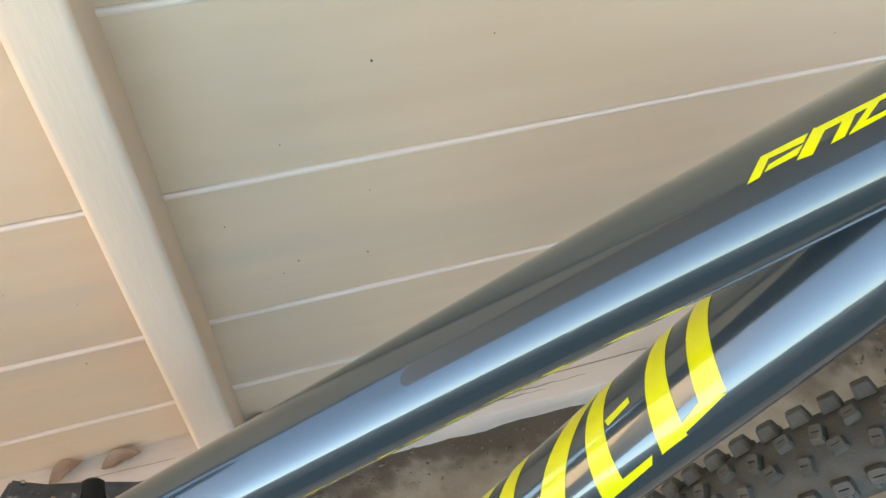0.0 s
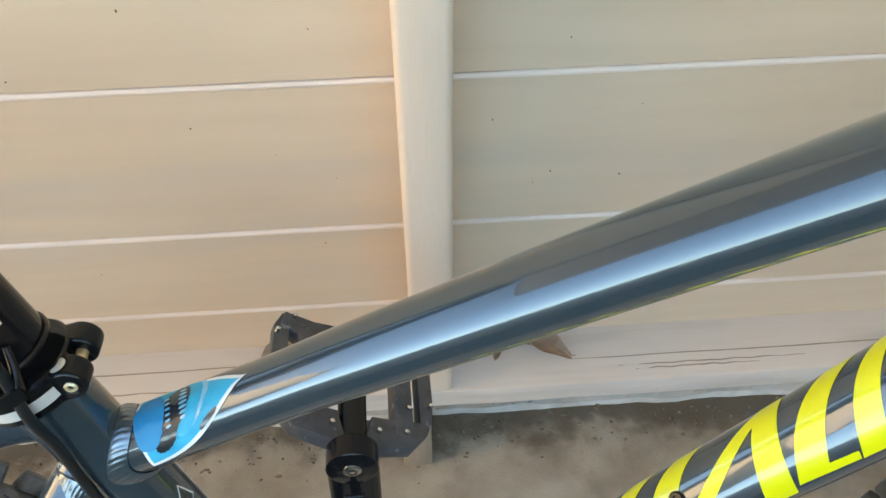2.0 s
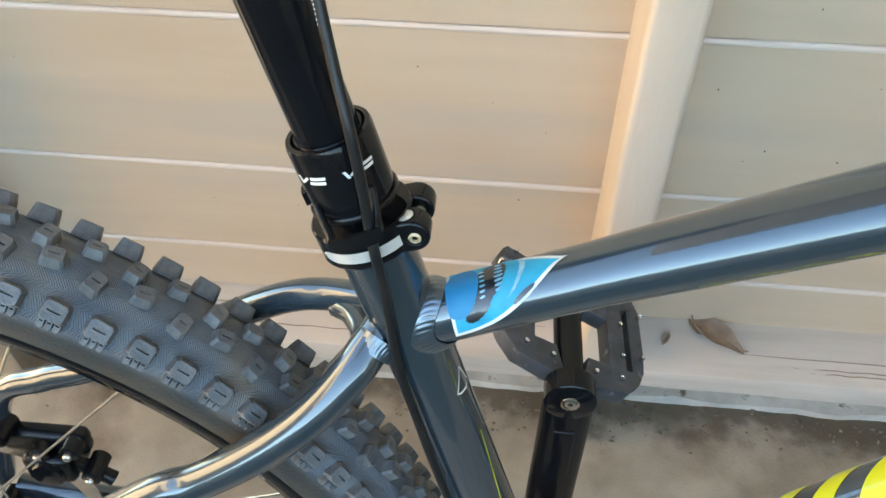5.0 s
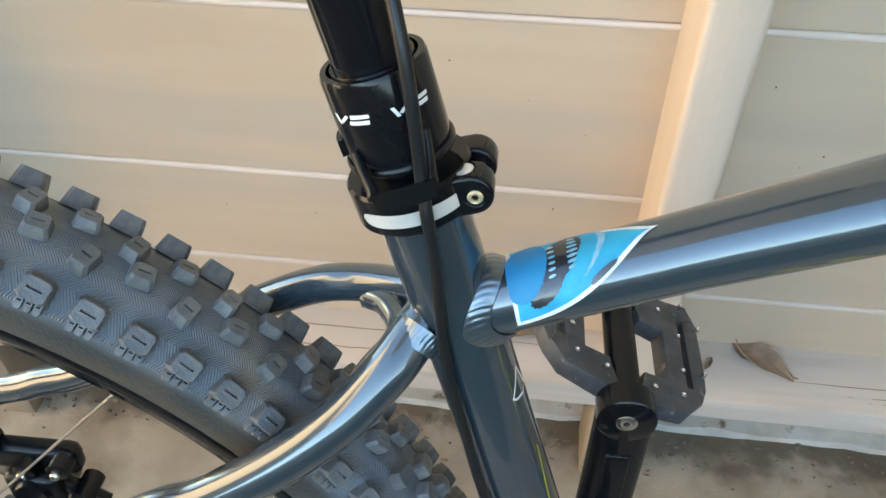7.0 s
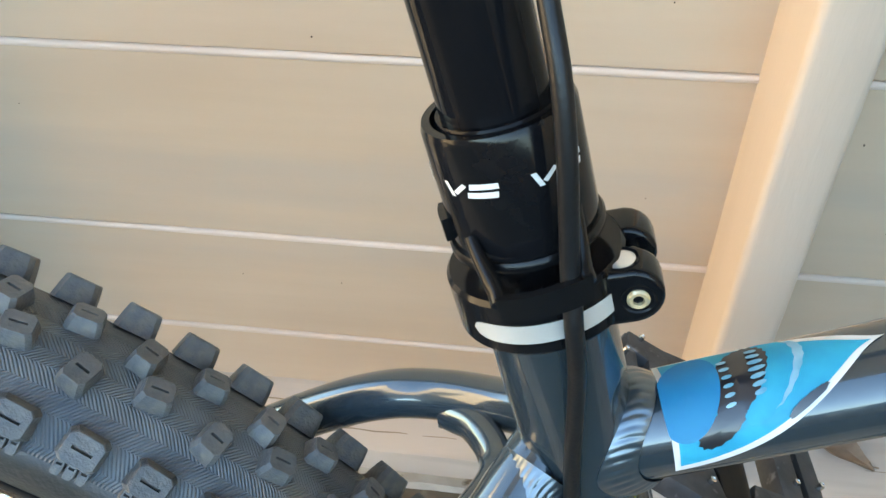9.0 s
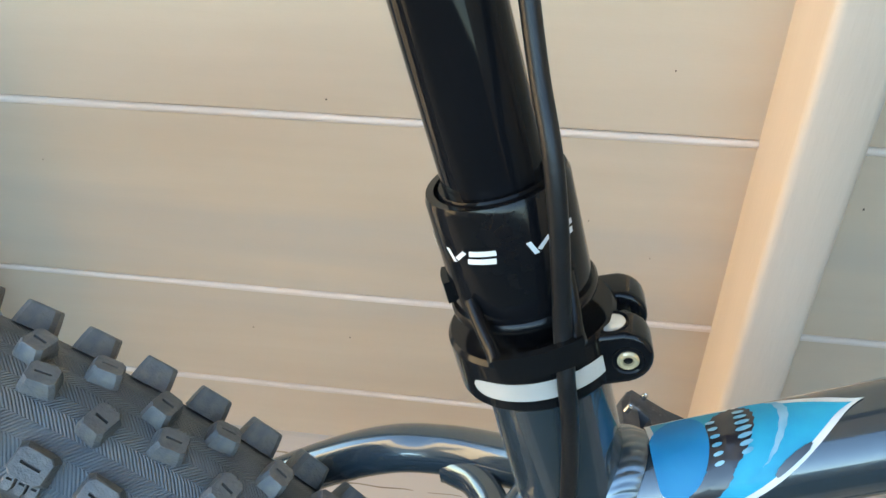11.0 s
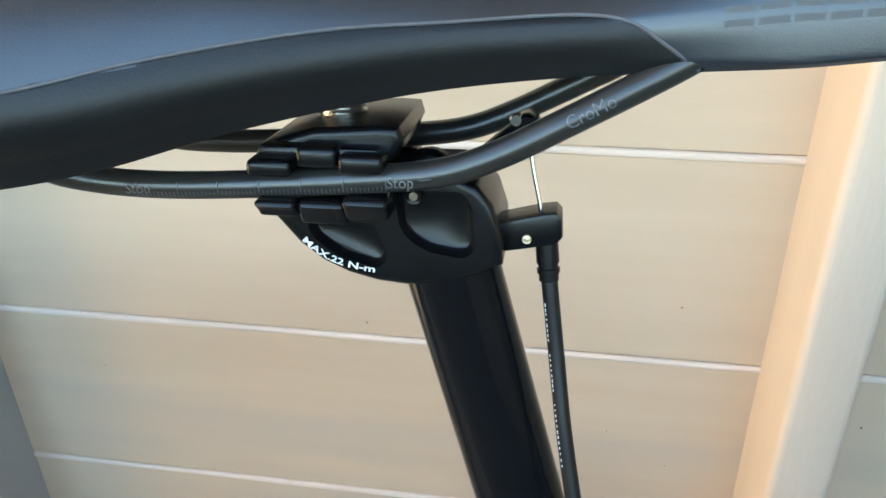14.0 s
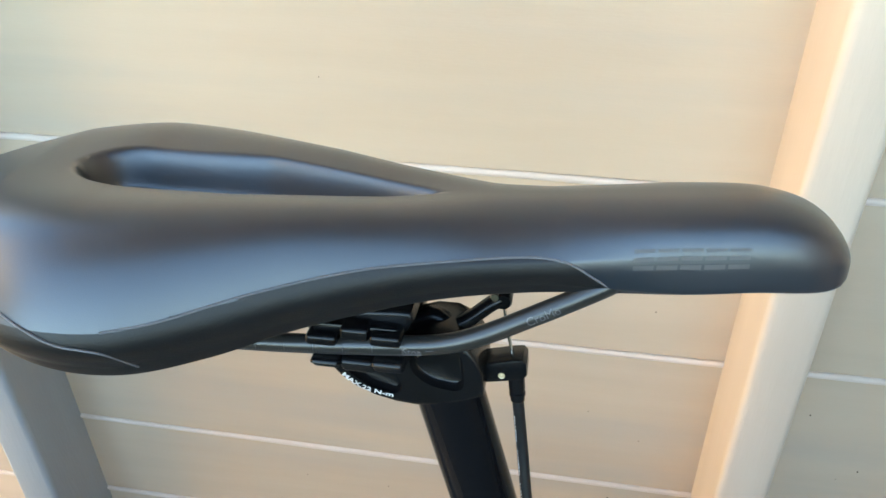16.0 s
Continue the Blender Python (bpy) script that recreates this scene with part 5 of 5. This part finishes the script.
def knob_pose(a, y, r, cant, twist):
    m = Matrix.Rotation(-a, 4, "Y") @ Matrix.Translation((r, y, 0)) @ Matrix.Rotation(radians(90), 4, "Y")
    return m @ Matrix.Rotation(radians(-cant), 4, "X") @ Matrix.Rotation(radians(twist), 4, "Z")


def build_wheel(name, m, near, rubber, knob_rubber, label):
    tyre = part(name + "_tyre", tyre_mesh(), rubber, bike, label)
    tyre.matrix_local = m
    rest = bmesh.new()
    for me, a, y, r, cant, twist in tread(*knob_set(knob_rubber)):
        p = knob_pose(a, y, r, cant, twist)
        deg = math.degrees(a) % 360
        if near[0] < deg < near[1]:
            shared("tread_knob", me, tyre, p)
        else:
            k = len(rest.verts)
            rest.from_mesh(me)
            rest.verts.ensure_lookup_table()
            bmesh.ops.transform(rest, matrix=p, verts=rest.verts[k:])
    tagged(part("tread", rest, knob_rubber, tyre, smooth=False), kind="stuff")
    rim = part(name + "_rim", bmesh.new(), M_BLACK, bike, "black alloy rim")
    bm = bmesh.new()
    sec = [(-0.0150, 0.3190), (-0.0160, 0.3185), (-0.0165, 0.3110), (-0.0120, 0.3000), (0.0, 0.2960), (0.0120, 0.3000), (0.0165, 0.3110), (0.0160, 0.3185), (0.0150, 0.3190), (0.0120, 0.3100), (-0.0120, 0.3100)]
    rings = []
    for k in range(96):
        a = 2 * math.pi * k / 96
        rings.append([bm.verts.new((r * math.cos(a), y, r * math.sin(a))) for y, r in sec])
    rings.append(rings[0])
    rings_to_faces(bm, rings, True, False)
    bmesh.ops.recalc_face_normals(bm, faces=bm.faces[:])
    for f in bm.faces:
        f.smooth = True
    bm.to_mesh(rim.data)
    bm.free()
    rim.matrix_local = m
    hub = part(name + "_hub", lathe((0, -0.062, 0), (0, 1, 0), [(0, 0.008), (0.010, 0.008), (0.012, 0.012), (0.03, 0.026), (0.034, 0.026), (0.037, 0.014), (0.09, 0.014), (0.093, 0.027), (0.097, 0.027), (0.10, 0.01), (0.124, 0.008)], 32), M_BLACK, bike)
    hub.matrix_local = m
    for k in range(28):
        s = -1 if k % 2 else 1
        a = 2 * math.pi * k / 28
        b = a + (0.9 if k % 4 < 2 else -0.9)
        p = V(0.024 * math.cos(b), s * 0.031, 0.024 * math.sin(b))
        q = V(0.2975 * math.cos(a), s * 0.003, 0.2975 * math.sin(a))
        part("spoke", sweep([p, q], 0.00095, 6), M_STEEL, hub, "bright steel spoke")


build_wheel("rear", Matrix.Translation((-0.338, 0.0032, 0.3855)), (24, 80), M_TYRE, M_KNOB, "dusty knobbly mountain bike tyre, sky's blue sheen put into its colour")
STEER = Matrix.Translation((0.618, 0, 0.845)) @ Matrix.Rotation(radians(-12.9), 4, V(-0.40, 0, 0.916)) @ Matrix.Translation((-0.618, 0, -0.845))
build_wheel("front", STEER @ Matrix.Translation((0.838, -0.025, 0.3836)), (110, 165), M_TYRE_F, M_KNOB_F, "brown knobbly mountain bike tyre, its colour darkened for shade")
for side in (-1, 1):
    legs = smooth_path([(0.640, side * 0.03, 0.79), (0.69, side * 0.066, 0.70), (0.765, side * 0.068, 0.55), (0.838, side * 0.068 - 0.02, 0.384)])
    part("fork_leg", sweep([STEER @ q for q in legs], 0.018, 20), M_BLACK, bike)


def build_brake():
    """Rear disc and caliper on the far side."""
    rotor = part("brake_rotor", lathe((-0.338, 0.058, 0.385), (0, 1, 0), [(0, 0.066), (0, 0.080), (0.0018, 0.080), (0.0018, 0.066), (0, 0.066)], 72, cap=False), M_STEEL, bike, "thin steel brake disc")
    cal = part("brake_caliper", block(-0.300, -0.262, 0.045, 0.078, 0.432, 0.462, 0.006, 3), M_SATIN, bike, "black brake caliper with bright bolts")
    part("caliper_mount", block(-0.318, -0.250, 0.056, 0.070, 0.455, 0.478, 0.005, 3), M_SATIN, cal)
    for x, z in ((-0.310, 0.480), (-0.258, 0.470), (-0.282, 0.466), (-0.250, 0.440)):
        part("caliper_boss", lathe((x, 0.046, z), (0, 1, 0), [(0, 0.005), (0.001, 0.0075), (0.022, 0.0075), (0.023, 0.006)], 20), M_SATIN, cal)
        part("caliper_bolt", lathe((x, 0.0425, z), (0, 1, 0), [(0, 0.001), (0, 0.0026), (0.001, 0.0034), (0.005, 0.0034)], 16), M_STEEL, cal, "bright bolt head")
    part("caliper_cover", lathe((-0.280, 0.041, 0.446), (0, 1, 0), [(0, 0.004), (0.001, 0.012), (0.006, 0.014), (0.012, 0.014)], 28), M_BLACK, cal)
    part("caliper_pipe", lathe((-0.240, 0.058, 0.425), (-0.5, 0, 0.4), [(0, 0.006), (0.03, 0.006), (0.034, 0.008)], 20), M_SATIN, cal)


build_brake()


def build_crank():
    arm = part("crank_arm", sweep(smooth_path([(0.0985, 0.088, 0.335), (0.100, 0.0925, 0.40), (0.1025, 0.096, 0.46), (0.104, 0.0970, 0.517)], 6), 0.0092, 28, 2.05), M_BLACK, bike, "black forged crank arm")
    part("crank_eye", lathe((0.104, 0.0878, 0.519), (0, 1, 0), [(0, 0.0165), (0.0014, 0.0186), (0.0180, 0.0186), (0.020, 0.0165)], 48), M_BLACK, arm)
    part("crank_recess", block(0.0950, 0.1110, 0.0862, 0.090, 0.37, 0.488, 0.0018, 3), M_BLACK, arm)
    part("axle_end", lathe((0.104, 0.0868, 0.519), (0, 1, 0), [(0.0014, 0.0004), (0.0014, 0.0018), (0.0002, 0.0022), (0.0, 0.0048), (0.0008, 0.0066), (0.003, 0.0072)], 28), M_STEEL, arm, "bright pedal axle end")
    c = V(0.104, 0.0, 0.519)
    u = V(0.905, 0, -0.425)
    n = V(0.425, 0, 0.905)
    m = Matrix(((u.x, 0, n.x, c.x), (0, 1, 0, 0), (u.z, 0, n.z, c.z), (0, 0, 0, 1)))
    pedal = part("pedal", moved(lathe((0, 0.106, 0), (0, 1, 0), [(0, 0.0095), (0.003, 0.0108), (0.110, 0.0108), (0.113, 0.008)], 28), m), M_SATIN, bike, "scuffed black platform pedal with pins")

    def piece(name, outline, z0=-0.0075, z1=0.0075):
        # outline in pedal length and axle direction
        bm = prism([(a, b) for a, b in outline], z0, z1, 0.0018, 2)
        swap = Matrix(((1, 0, 0, 0), (0, 0, 1, 0), (0, 1, 0, 0), (0, 0, 0, 1)))
        moved(bm, m @ swap)
        bmesh.ops.recalc_face_normals(bm, faces=bm.faces[:])
        part(name, bm, M_PEDAL, pedal)

    for s in (-1, 1):
        piece("pedal_rail", [(s * a, q) for a, q in ((0.032, 0.120), (0.044, 0.120), (0.0468, 0.130), (0.0468, 0.205), (0.044, 0.212), (0.032, 0.208))])
        piece("pedal_rail", [(s * a, q) for a, q in ((0.0532, 0.122), (0.0590, 0.127), (0.0640, 0.140), (0.0656, 0.158), (0.0656, 0.2047), (0.0600, 0.2180), (0.0532, 0.219))], -0.006, 0.0055)
        piece("pedal_bar", [(s * a, q) for a, q in ((0.006, 0.106), (0.018, 0.106), (0.046, 0.1120), (0.0575, 0.126), (0.0535, 0.136), (0.032, 0.134), (0.0135, 0.1330))], -0.0070, 0.0068)
        piece("pedal_bar", [(s * a, q) for a, q in ((0.006, 0.216), (0.034, 0.2150), (0.058, 0.2195), (0.0600, 0.206), (0.0468, 0.198), (0.032, 0.1805), (0.0145, 0.1826))], -0.0070, 0.0068)
        for a, q in ((0.0400, 0.1230), (0.0180, 0.1200), (0.0430, 0.1460), (0.0435, 0.1795), (0.0290, 0.1990), (0.0630, 0.1970), (0.0618, 0.1520), (0.0505, 0.2150)):
            for sz in (-1, 1):
                p = m @ V(s * a, q, sz * 0.0050)
                d = (m.to_3x3() @ V(0, 0, sz)).normalized()
                part("pedal_pin", lathe(p, d, [(0, 0.0020), (0.0050, 0.0018), (0.0054, 0.0011), (0.0048, 0.0008)], 10), M_STEEL, pedal, "worn steel pin")


build_crank()
